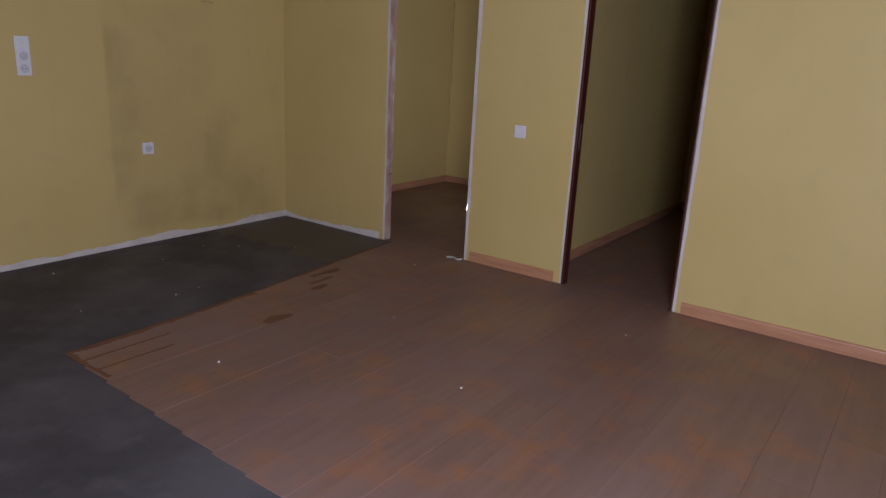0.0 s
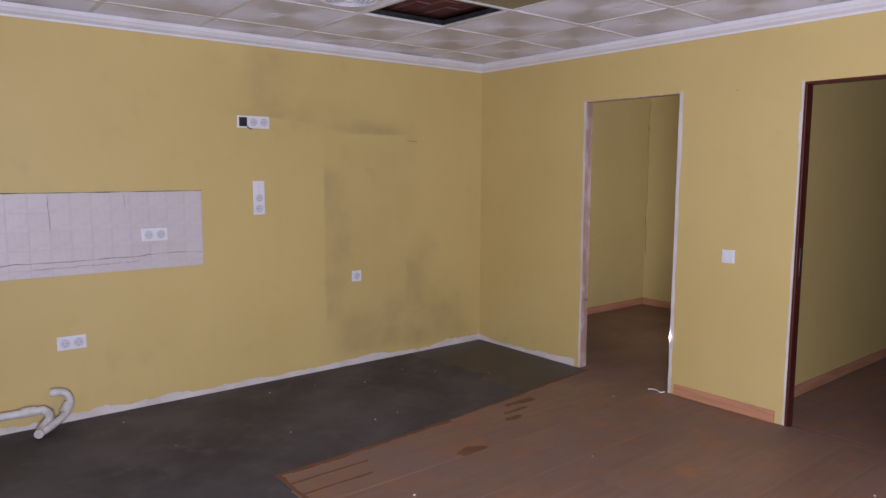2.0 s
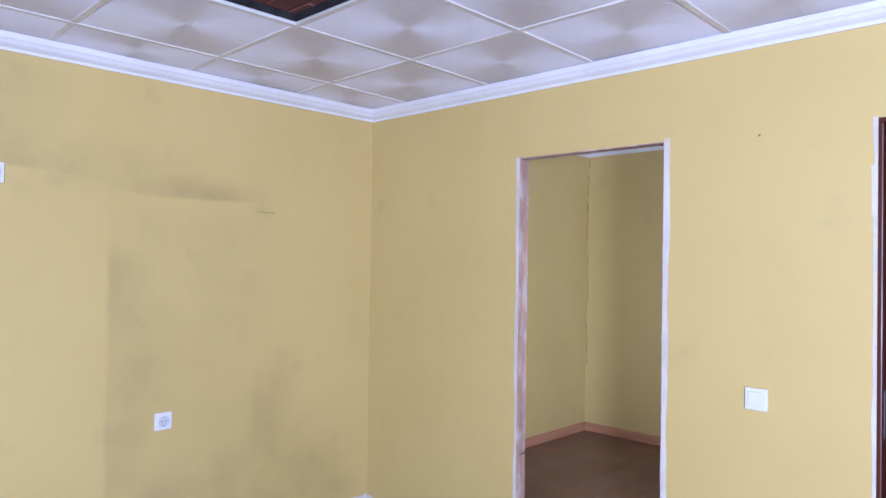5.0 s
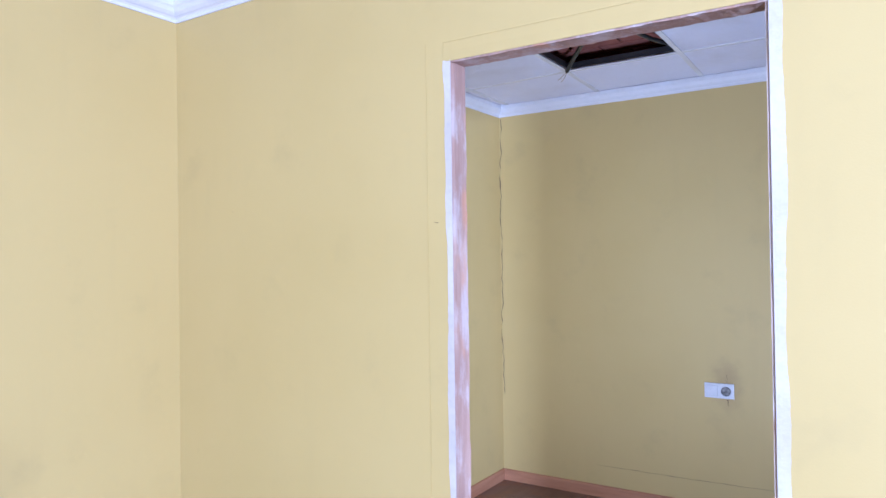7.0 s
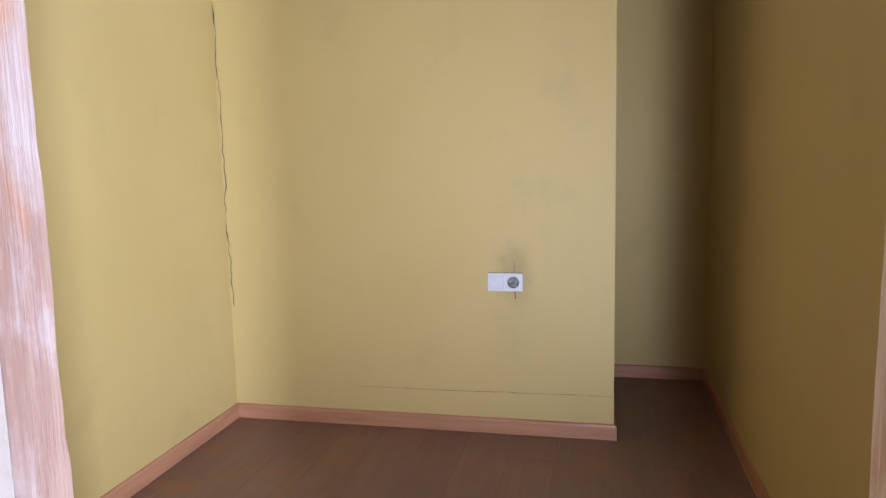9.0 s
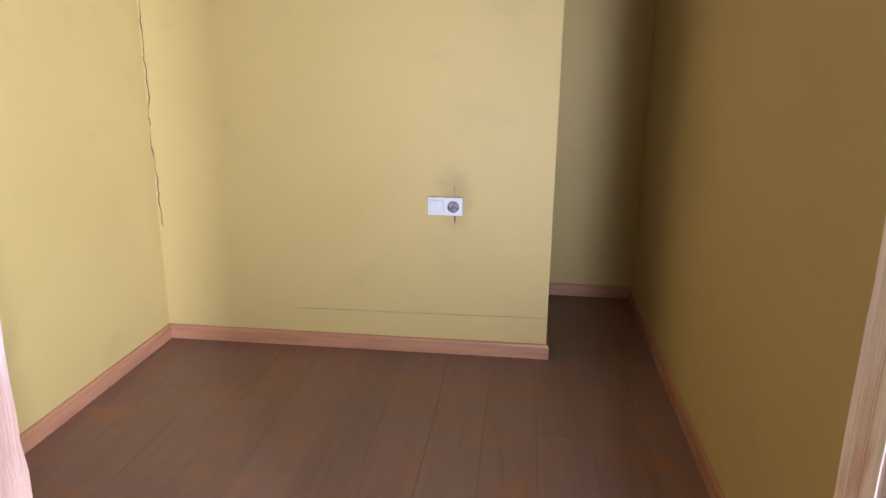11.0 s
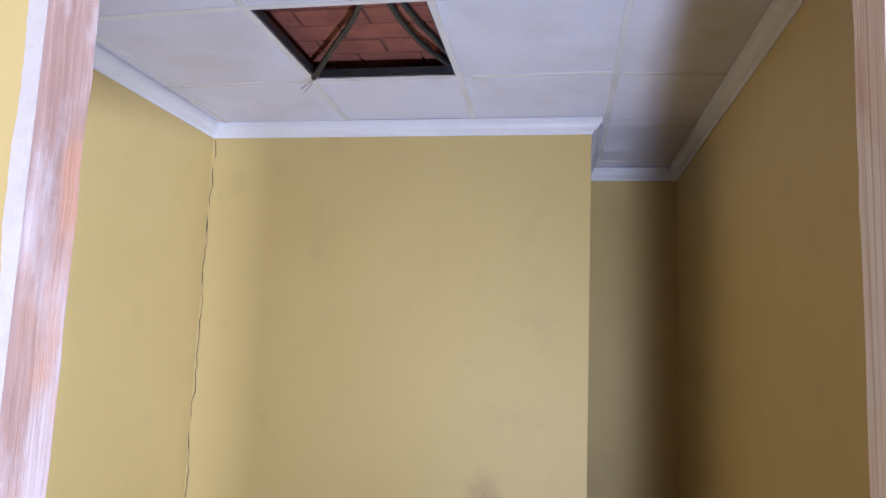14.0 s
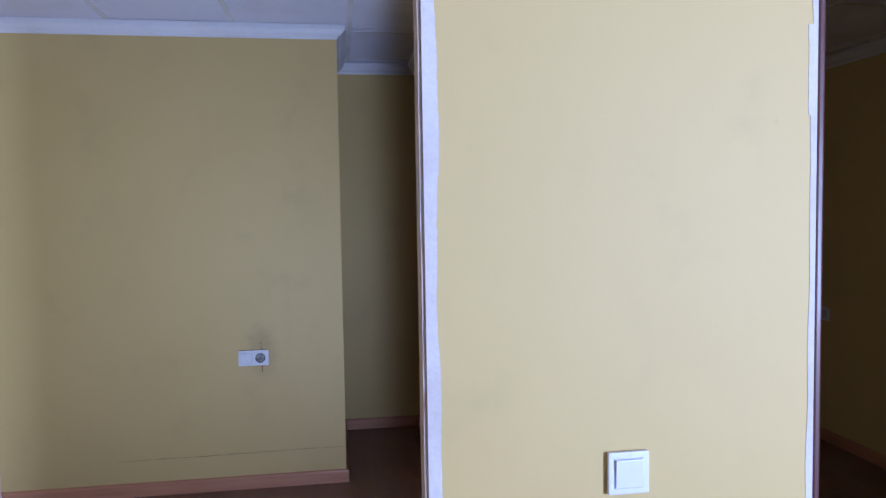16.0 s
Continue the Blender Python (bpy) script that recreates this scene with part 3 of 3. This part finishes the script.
def wall_plate(kinds, where, turn, upright, label, category):
    """A white frame with inserts side by side: socket, blank, rocker or open box. Local -y faces the room."""
    n = len(kinds)
    home = tagged(link("wall_socket" if "socket" in kinds else "light_switch", plate_body(n, upright), PLASTIC), label, category)
    for k, kind in enumerate(kinds):
        off = (k - (n - 1) / 2) * 0.071
        x, z = (off, 0) if not upright else (0, -off)
        if kind == "socket":
            part("insert", soft_box(x - 0.029, x + 0.029, -0.0125, -0.0101, z - 0.029, z + 0.029, 0.0012, 2), PLASTIC, home)
            ring = socket_insert(None, (x, z))
            ring.transform(Matrix.Translation((0, -0.0024, 0)))
            well = part("well", ring, SOCKET_SHADE, home, "white round socket well with its shade coloured grey")
            for dx in (-0.0095, 0.0095):
                bm = bmesh.new()
                rod(bm, (x + dx, -0.0142, z), (x + dx, -0.0132, z), 0.0027, None, 10)
                part("pin_hole", bm, BLACK_PLASTIC, well)
            for dz in (-0.0185, 0.0185):
                part("earth_clip", soft_box(x - 0.003, x + 0.003, -0.0155, -0.0132, z + dz - 0.002, z + dz + 0.002, 0.0005, 1), STEEL, well)
        elif kind == "dark_socket":
            part("insert", soft_box(x - 0.029, x + 0.029, -0.0125, -0.0101, z - 0.029, z + 0.029, 0.0012, 2), PLASTIC, home)
            ring = socket_insert(None, (x, z))
            ring.transform(Matrix.Translation((0, -0.0024, 0)))
            well = part("well", ring, BURNT, home, "burnt black socket well")
            for dz in (-0.0185, 0.0185):
                part("earth_clip", soft_box(x - 0.003, x + 0.003, -0.0155, -0.0132, z + dz - 0.002, z + dz + 0.002, 0.0005, 1), STEEL, well)
        elif kind == "open":
            part("open_box", soft_box(x - 0.027, x + 0.027, -0.0122, -0.0101, z - 0.029, z + 0.029, 0.001, 1), BLACK_PLASTIC, home, "black open wiring box")
            tube("loose_wire", [(x + 0.012, -0.012, z - 0.012), (x + 0.02, -0.026, z - 0.030), (x + 0.035, -0.022, z - 0.040), (x + 0.055, -0.016, z - 0.046)], 0.0035, BLACK_PLASTIC, home)
        elif kind == "blank":
            part("cover", soft_box(x - 0.029, x + 0.029, -0.0125, -0.0101, z - 0.029, z + 0.029, 0.0012, 2), PLASTIC, home)
            bm = bmesh.new()
            rod(bm, (x, -0.0135, z), (x, -0.0124, z), 0.006, None, 14)
            part("aerial_hole", bm, SOCKET_SHADE, home)
        else:
            part("rim", soft_box(x - 0.0285, x + 0.0285, -0.0112, -0.0101, z - 0.0285, z + 0.0285, 0.0005, 1), SOCKET_SHADE, home)
            rocker = soft_box(x - 0.0268, x + 0.0268, -0.0145, -0.0110, z - 0.0268, z + 0.0268, 0.0015, 2)
            rocker.transform(Matrix.Translation((0, -0.012, z)) @ Matrix.Rotation(0.05, 4, "X") @ Matrix.Translation((0, 0.012, -z)))
            part("rocker", rocker, PLASTIC, home)
    home.matrix_world = pose(*where, 0, 0, turn)
    return home


wall_plate(["open", "socket", "socket"], (0.001, -2.008, 1.750), 90, False, "white triple socket plate with one open wiring box", "wall socket")
wall_plate(["blank", "socket", "socket"], (0.001, -1.983, 1.257), 90, True, "white upright triple plate with two sockets", "wall socket")
wall_plate(["socket"], (0.001, -1.235, 0.664), 90, False, "single white socket on the sooty wall", "wall socket")
wall_plate(["socket", "socket"], (0.0030, -2.658, 1.052), 90, False, "white double socket set in the tiled strip", "wall socket")
wall_plate(["socket", "socket"], (0.001, -3.138, 0.458), 90, False, "white double socket low above the drain pipe", "wall socket")
wall_plate(["rocker"], (2.222, -0.001, 0.937), 0, False, "white single light switch on the yellow pillar", "light switch")
wall_plate(["rocker", "dark_socket"], (1.246, PIER_Y - 0.001, 0.688), 0, False, "white switch and scorched socket plate on the pier", "wall socket")
wall_plate(["rocker", "socket"], (HALL_R - 0.001, 2.60, 0.775), -90, False, "white switch and socket plate in the dark room", "wall socket")


def tiled_strip():
    """The band of pale tiles between vanished kitchen units, on a grout bed."""
    y0, y1, z0, z1 = -5.2, -2.365, 0.844, 1.310
    home = structure(link("trim_tiled_strip", boxes((0.0005, 0.002, y0, y1, z0, z1)), GROUT), "band of pale lilac kitchen wall tiles with dirty joints", "tiles")
    side = 0.1055
    meshes = {}
    y = y1
    while y - 0.02 > y0:
        z = z1
        while z - 0.01 > z0:
            w, h = min(side, y - y0) - 0.0013, min(side, z - z0) - 0.0013
            key = (round(w, 3), round(h, 3))
            if key not in meshes:
                bm = soft_box(0, 0.004, 0, w, 0, h, 0.0008, 1)
                me = bpy.data.meshes.new("tile")
                bm.to_mesh(me)
                bm.free()
                me.materials.append(TILE_LILAC)
                meshes[key] = me
            ob = new("tile", meshes[key])
            ob.parent = home
            ob.location = (-0.0014 + random.uniform(-0.0003, 0.0004), y - w - 0.0006, z - h - 0.0006)
            z -= side
        y -= side
    return home


tiled_strip()


def drain():
    """White waste pipes lying along the foot of the kitchen wall."""
    home = tagged(new("drain_pipe"), "dirty white plastic waste pipe with a bent trap on the screed", "drain pipe")
    home.location = (0.06, -3.4, 0)
    home_inv = (-0.06, 3.4, 0)

    def at(p):
        return tuple(a + b for a, b in zip(p, home_inv))

    tube("pipe", [at(p) for p in ((0.055, -5.3, 0.125), (0.055, -4.4, 0.12), (0.055, -3.30, 0.112))], 0.022, PVC, home)
    for y in (-3.56, -3.38, -4.3):
        bm = bmesh.new()
        rod(bm, at((0.055, y - 0.035, 0.115)), at((0.055, y + 0.035, 0.114)), 0.028, None, 18)
        bmesh.ops.bevel(bm, geom=[e for e in bm.edges if len(e.link_faces) == 2 and e.calc_face_angle(0) > 1], offset=0.003, segments=2, affect="EDGES")
        part("coupling", bm, PVC, home)
    tube("bend", [at(p) for p in ((0.055, -3.31, 0.112), (0.085, -3.285, 0.085), (0.155, -3.335, 0.038), (0.225, -3.36, 0.034))], 0.024, PVC, home)
    tube("trap", [at(p) for p in ((0.20, -3.35, 0.030), (0.16, -3.29, 0.045), (0.09, -3.19, 0.10), (0.055, -3.175, 0.15), (0.05, -3.205, 0.19), (0.045, -3.255, 0.195))], 0.021, PVC, home)
    bm = bmesh.new()
    rod(bm, at((0.105, -3.215, 0.085)), at((0.075, -3.185, 0.125)), 0.029, None, 18)
    part("nut", bm, PVC, home)
    bm = bmesh.new()
    rod(bm, at((0.046, -3.235, 0.196)), at((0.044, -3.268, 0.195)), 0.025, 0.022, 18, False)
    part("rim", bm, PVC, home)
    return home


drain()

# ---- fittings on the ceilings ----


def round_vent(x, y, z):
    home = tagged(link("ceiling_vent", lathe([(0.195, 0.0), (0.192, -0.008), (0.180, -0.014), (0.166, -0.012), (0.160, -0.004), (0.160, 0.012)], 56), PLASTIC),
                  "round white ceiling air diffuser with concentric rings", "air vent")
    for r in (0.135, 0.108, 0.081, 0.054):
        part("ring", lathe([(r, -0.022), (r + 0.004, -0.020), (r + 0.022, 0.004), (r + 0.020, 0.005), (r, -0.019), (r, -0.022)], 48), PLASTIC, home)
    part("hub", lathe([(0.0, -0.030), (0.018, -0.029), (0.032, -0.022), (0.034, -0.010), (0.026, 0.004)], 32), PLASTIC, home)
    part("backing", lathe([(0.0, 0.011), (0.159, 0.011)], 40), BLACK_STEEL, home, "black duct behind the rings")
    home.location, home.scale = (x, y, z), (0.9, 0.9, 0.9)
    return home


# the vent hangs in its tile, flush with the bars
round_vent(1.215, -2.008, CEIL - 0.001)


def hole_frame(x0, x1, y0, y1, z):
    """Black steel angles round a missing tile."""
    home = tagged(new("missing_tile_frame"), "black steel support angles round a missing ceiling tile", "ceiling frame")
    for row in ((x0, x1, y1 - 0.004, y1, z + 0.008, z + 0.036), (x0, x1, y0, y0 + 0.004, z + 0.008, z + 0.036), (x0, x0 + 0.004, y0 + 0.005, y1 - 0.005, z + 0.008, z + 0.036), (x1 - 0.004, x1, y0 + 0.005, y1 - 0.005, z + 0.008, z + 0.036)):
        part("angle", boxes(row), BLACK_STEEL, home)
    k = x0 + 0.05
    while k < x1 - 0.08:
        part("slot", boxes((k, k + 0.05, y1 - 0.0048, y1 - 0.0041, z + 0.018, z + 0.026)), BLACK_PLASTIC, home)
        k += 0.085
    return home


hole_frame(0.606 + 0.014, 1.194 - 0.014, 1.348 + 0.014, 1.955 - 0.014, CEIL_ROOM - 0.004)
hole_frame(0.919 + 0.014, 1.521 - 0.014, -1.757 + 0.014, -1.155 - 0.014, CEIL + 0.002)


def cable(name, pts, label, stripped=False):
    home = tagged(tube(name, pts, 0.0105, BLACK_PLASTIC), label, "cable")
    if stripped:
        e = Vector(pts[-1])
        tube("core", [e, e + Vector((-0.03, 0.02, -0.012)), e + Vector((-0.065, 0.035, -0.030))], 0.0018, COPPER, home, "bare copper core")
        tube("core", [e, e + Vector((-0.02, 0.02, -0.022)), e + Vector((-0.050, 0.04, -0.040))], 0.0018, COPPER, home, "bare copper core")
    return home


cable("hanging_cable", [(1.02, 1.25, TOP - 0.030), (0.956, 1.429, 2.462), (0.875, 1.575, 2.452), (0.790, 1.690, 2.438), (0.690, 1.825, 2.416), (0.636, 1.885, 2.385)], "black cable with stripped ends hanging from the ceiling hole", True)
cable("ceiling_cable", [(1.00, 1.20, TOP - 0.030), (1.030, 1.417, 2.466), (1.056, 1.63, 2.458), (1.092, 1.769, 2.450), (1.135, 1.880, 2.446), (1.19, 2.03, 2.450), (1.40, 2.20, 2.452)], "black cable running through the ceiling hole")
cable("ceiling_cable", [(1.03, 1.22, TOP - 0.018), (1.062, 1.42, 2.480), (1.100, 1.63, 2.474), (1.135, 1.76, 2.468), (1.160, 1.87, 2.462), (1.23, 2.02, 2.464), (1.45, 2.17, 2.464)], "black cable running through the ceiling hole")

# ---- cracks, scraps ----


def crack(pts, width, wobble, seed, out, label):
    """A thin dark line for a crack, mark or shaded edge, out being the wall's normal."""
    rng = random.Random(seed)
    bm = bmesh.new()
    a, b, out = Vector(pts[0]), Vector(pts[1]), Vector(out)
    side = (b - a).normalized().cross(out)
    steps, rows, drift = 110, [], 0.0
    for k in range(steps + 1):
        drift = drift * 0.8 + rng.uniform(-wobble, wobble)
        w = width * max(0.06, 0.5 + noise.noise(Vector((k * 0.21, seed, 0))) * 1.1)
        p = a.lerp(b, k / steps) + side * drift
        rows.append((bm.verts.new(p - side * w + out * 0.0012), bm.verts.new(p + out * 0.0018), bm.verts.new(p + side * w + out * 0.0012)))
    for p, q in zip(rows, rows[1:]):
        bm.faces.new((p[0], q[0], q[1], p[1]))
        bm.faces.new((p[1], q[1], q[2], p[2]))
    return structure(link("trim_dark_mark", bm, CRACK), label, "crack")


crack([(LEFT_X + 0.010, PIER_Y, 2.31), (LEFT_X + 0.006, PIER_Y, 0.55)], 0.0036, 0.0045, 4, (0, -1, 0), "dark open crack down the corner of the walls")
crack([(0.56, PIER_Y, 0.184), (PIER_X - 0.005, PIER_Y, 0.192)], 0.0011, 0.0012, 8, (0, -1, 0), "fine horizontal crack low on the pier")
crack([(1.283, PIER_Y, 0.775), (1.285, PIER_Y, 0.730)], 0.0013, 0.0012, 9, (0, -1, 0), "short dark scorch above the socket")
crack([(1.288, PIER_Y, 0.645), (1.288, PIER_Y, 0.612)], 0.0030, 0.0014, 10, (0, -1, 0), "short dark scorch below the socket")
crack([(0, -0.76, 1.664), (0, -0.66, 1.660)], 0.0022, 0.0020, 21, (1, 0, 0), "thin dark scrape where a shelf hung")


# ridges of old paint where the door casings ended
for o, al, sd, length, seed in (((1.032, 0, 0.05), (0, 0, 1), (-1, 0, 0), 1.93, 31), ((1.085, 0, 1.976), (1, 0, 0), (0, 0, 1), 0.81, 33), ((1.085, 0, 1.94), (0, 0, 1), (-1, 0, 0), 0.035, 35)):
    bm = bmesh.new()
    ragged(bm, (Vector(o), al), sd, (0, -1, 0), length, 0.0, 0.0020, seed, 80, 0.0012)
    structure(link("trim_ridge", bm, PAINT), "thin ridge of old yellow paint round a removed casing", "paint ridge")
crack([(2.220, 0, 1.908), (2.227, 0, 1.913)], 0.004, 0.0004, 25, (0, -1, 0), "small dark nail hole in the yellow wall")
crack([(1.052, 0, 1.517), (1.064, 0, 1.515)], 0.0006, 0.0005, 27, (0, -1, 0), "short dark scratch beside the doorway")


crack([(0.0034, -4.6, 0.914), (0.0034, -2.375, 0.931)], 0.0022, 0.0030, 41, (1, 0, 0), "dark dirty line along the tiled strip")
crack([(0.0034, -3.3, 0.887), (0.0034, -2.75, 0.897)], 0.0012, 0.0020, 42, (1, 0, 0), "dark dirty line along the tiled strip")
# dark strip laid on for the shadow line at the tiles' upper edge
crack([(0.0016, -5.2, 1.3115), (0.0016, -2.365, 1.3115)], 0.0030, 0.0003, 43, (1, 0, 0), "dark line painting the shade along the top of the tiled strip")
crack([(0.0034, -2.82, 1.30), (0.0034, -2.82, 1.215)], 0.0016, 0.0012, 44, (1, 0, 0), "dark dirty joint in the tiled strip")
crack([(0.0034, -3.22, 1.30), (0.0034, -3.21, 1.105)], 0.0014, 0.0012, 45, (1, 0, 0), "dark dirty joint in the tiled strip")
crack([(DOOR_A[0] + 0.0245, 0.012, 0.50), (DOOR_A[0] + 0.0245, 0.055, 0.505)], 0.006, 0.0020, 46, (1, 0, 0), "dark knot in the bare door lining")
bm = bmesh.new()
ragged(bm, (Vector((DOOR_B[0] - 0.004, 0, 1.60)), (0, 0, 1)), (-1, 0, 0), (0, -1, 0), 0.17, 0.0, 0.014, 47, 40, 0.0014, 0.3, 0.1)
structure(link("trim_filler", bm, PLASTER), "patch of white filler beside the brown door frame", "filler strip")


def crumb(x, y, z, size, seed):
    rng = random.Random(seed)
    bm = bmesh.new()
    bmesh.ops.create_icosphere(bm, subdivisions=1, radius=size)
    for v in bm.verts:
        v.co *= rng.uniform(0.6, 1.2)
        v.co.z = v.co.z * 0.5 + size * 0.3
    ob = tagged(link("plaster_crumb", bm, DEBRIS), "small white plaster crumb lying on the floor", "debris", "crumbs on the floor")
    ob.location = (x, y, z)


tube_end = tagged(tube("cable_stub", [(1.735, -0.055, 0.006), (1.78, -0.035, 0.008), (1.83, -0.05, 0.006), (1.845, -0.03, 0.010)], 0.005, PVC), "short white cable end lying by the door lining", "cable")

# ---- floor boards ----
GLUE = surface("dark_swollen_board", (0.120, 0.052, 0.026), (0.20, 0.085, 0.035), 6, 60, 0.7, 0.3, 0.002)
EDGE = ((1.176, 0.0), (1.255, -0.72), (1.342, -1.45), (1.385, -2.1), (1.402, -2.56))


def torn_edge(name, x, y, to_x, to_y, wide, seed, label):
    """A dark ragged strip lying on the boards from one plan point to another."""
    bm = bmesh.new()
    way = Vector((to_x - x, to_y - y, 0))
    ragged(bm, (Vector((x, y, 0.0004)), way.normalized()), Vector((-way.y, way.x, 0)).normalized(), (0, 0, 1), way.length, 0.0, wide, seed, 60, 0.0012)
    structure(link(name, bm, GLUE), label, "floor stain")


for k, (p, q) in enumerate(zip(EDGE, EDGE[1:])):
    torn_edge("trim_residue", *p, *q, 0.016 + 0.006 * k, 60 + k, "dark swollen edge of a torn laminate board")
for k, (x, y, length, wide) in enumerate(((1.525, -2.56, 0.44, 0.014), (1.655, -2.56, 0.38, 0.017), (1.36, -1.02, 0.24, 0.05), (1.46, -1.12, 0.12, 0.03))):
    torn_edge("trim_residue", x, y + length, x, y, wide, 70 + k, "dark swollen edge of a torn laminate board")
for k, (x, y, a, b) in enumerate(((1.764, -1.640, 0.075, 0.045), (1.555, -1.13, 0.06, 0.03), (1.47, -0.98, 0.05, 0.02))):
    bm = bmesh.new()
    hub = bm.verts.new((0, 0, 0.0006))
    rim = []
    for q in range(22):
        u = 2 * math.pi * q / 22
        r = 1 + 0.7 * noise.noise(Vector((math.cos(u) * 1.4, math.sin(u) * 1.4, k * 5)))
        rim.append(bm.verts.new((b * r * math.cos(u), a * r * math.sin(u), 0.0002)))
    for q in range(22):
        bm.faces.new((hub, rim[q], rim[(q + 1) % 22]))
    ob = structure(link("trim_residue", bm, GLUE), "dark glue stain on the laminate boards", "floor stain")
    ob.location = (x, y, 0.0008)
bm = bmesh.new()
ragged(bm, (Vector((1.40, -2.565, 0.0004)), (1, 0, 0)), (0, 1, 0), (0, 0, 1), 0.36, 0.0, 0.028, 71, 30, 0.0012)
structure(link("trim_residue", bm, GLUE), "dark swollen edge of a torn laminate board", "floor stain")


def clip_line(x):
    """How far the boards reach over the screed towards the kitchen side."""
    return -2.562 - 0.06 * max(0.0, x - 1.4)


def board_mesh(cache, w, l):
    key = (round(w, 3), round(l, 3))
    if key not in cache:
        bm = bmesh.new()
        g = 0.0002
        box(bm, g, w - g, g, l - g, -0.0038, 0)
        top = [e for e in bm.edges if all(v.co.z > -0.001 for v in e.verts)]
        bmesh.ops.bevel(bm, geom=top, offset=0.0006, segments=1, affect="EDGES")
        me = bpy.data.meshes.new("plank")
        bm.to_mesh(me)
        bm.free()
        me.materials.append(LAMINATE)
        cache[key] = me
    return cache[key]


BOARDS = {}


def lay(home, x0, x1, y0, y1, seed, edge=None):
    rng = random.Random(seed)
    x, row = x0, 0
    while x < x1 - 0.01:
        w = min(0.193, x1 - x)
        lo = y0(x) if callable(y0) else y0
        hi = y1
        cuts = [lo]
        c = lo + (0.43 + 0.41 * (row % 3)) % 1.28
        if c - lo < 0.15:
            c += 1.28
        while c < hi - 0.12:
            cuts.append(c)
            c += 1.285
        cuts.append(hi)
        for a, b in zip(cuts, cuts[1:]):
            ob = new("plank", board_mesh(BOARDS, w, b - a))
            ob.parent = home
            ob.location = (x, a, rng.uniform(-0.0004, 0.0006))
        x, row = x + 0.193, row + 1


main_boards = structure(new("floor_boards_main"), "worn brown laminate boards ending over bare screed", "floor")
lay(main_boards, 1.402, MAIN_X, clip_line, 0.0, 5)
# the torn boards at the screed's edge, narrowing away from the doorway
for (x0, y0), (x1, y1) in zip(EDGE, EDGE[1:]):
    bm = bmesh.new()
    ring = [(x0, y0), (x1, y1), (1.4018, y1), (1.4018, y0)]
    if x1 > 1.4:
        ring.pop(2)
    low, high = ([bm.verts.new((x, y, z)) for x, y in ring] for z in (-0.0038, 0.0))
    bm.faces.new(high)
    bm.faces.new(low[::-1])
    for j in range(len(ring)):
        bm.faces.new((low[j], low[(j + 1) % len(ring)], high[(j + 1) % len(ring)], high[j]))
    bmesh.ops.recalc_face_normals(bm, faces=bm.faces[:])
    part("plank", bm, LAMINATE, main_boards)
room_boards = structure(new("floor_boards_room"), "dark brown laminate boards in the small room", "floor")
lay(room_boards, LEFT_X, PART_X, BACK, PIER_Y, 6)
lay(room_boards, PIER_X, PART_X, PIER_Y, NICHE_Y, 7)
lay(room_boards, DOOR_A[0] + 0.02, DOOR_A[1] - 0.02, 0.0, BACK, 9)
hall_boards = structure(new("floor_boards_hall"), "dark brown laminate boards in the unlit room", "floor")
lay(hall_boards, HALL_X, HALL_R, BACK, HALL_Y, 8)
lay(hall_boards, DOOR_B[0] + 0.03, DOOR_B[1] - 0.03, 0.0, BACK, 10)

for k, (x, y, s) in enumerate(((1.977, -2.163, 0.008), (2.947, -1.639, 0.007), (3.265, -0.553, 0.007), (1.682, -0.352, 0.006), (2.2, -1.2, 0.005))):
    crumb(x, y, 0.0005, s, k)
for k in range(14):
    crumb(random.uniform(0.05, 1.1), random.uniform(-3.0, -0.1), -0.004, random.uniform(0.003, 0.006), 40 + k)
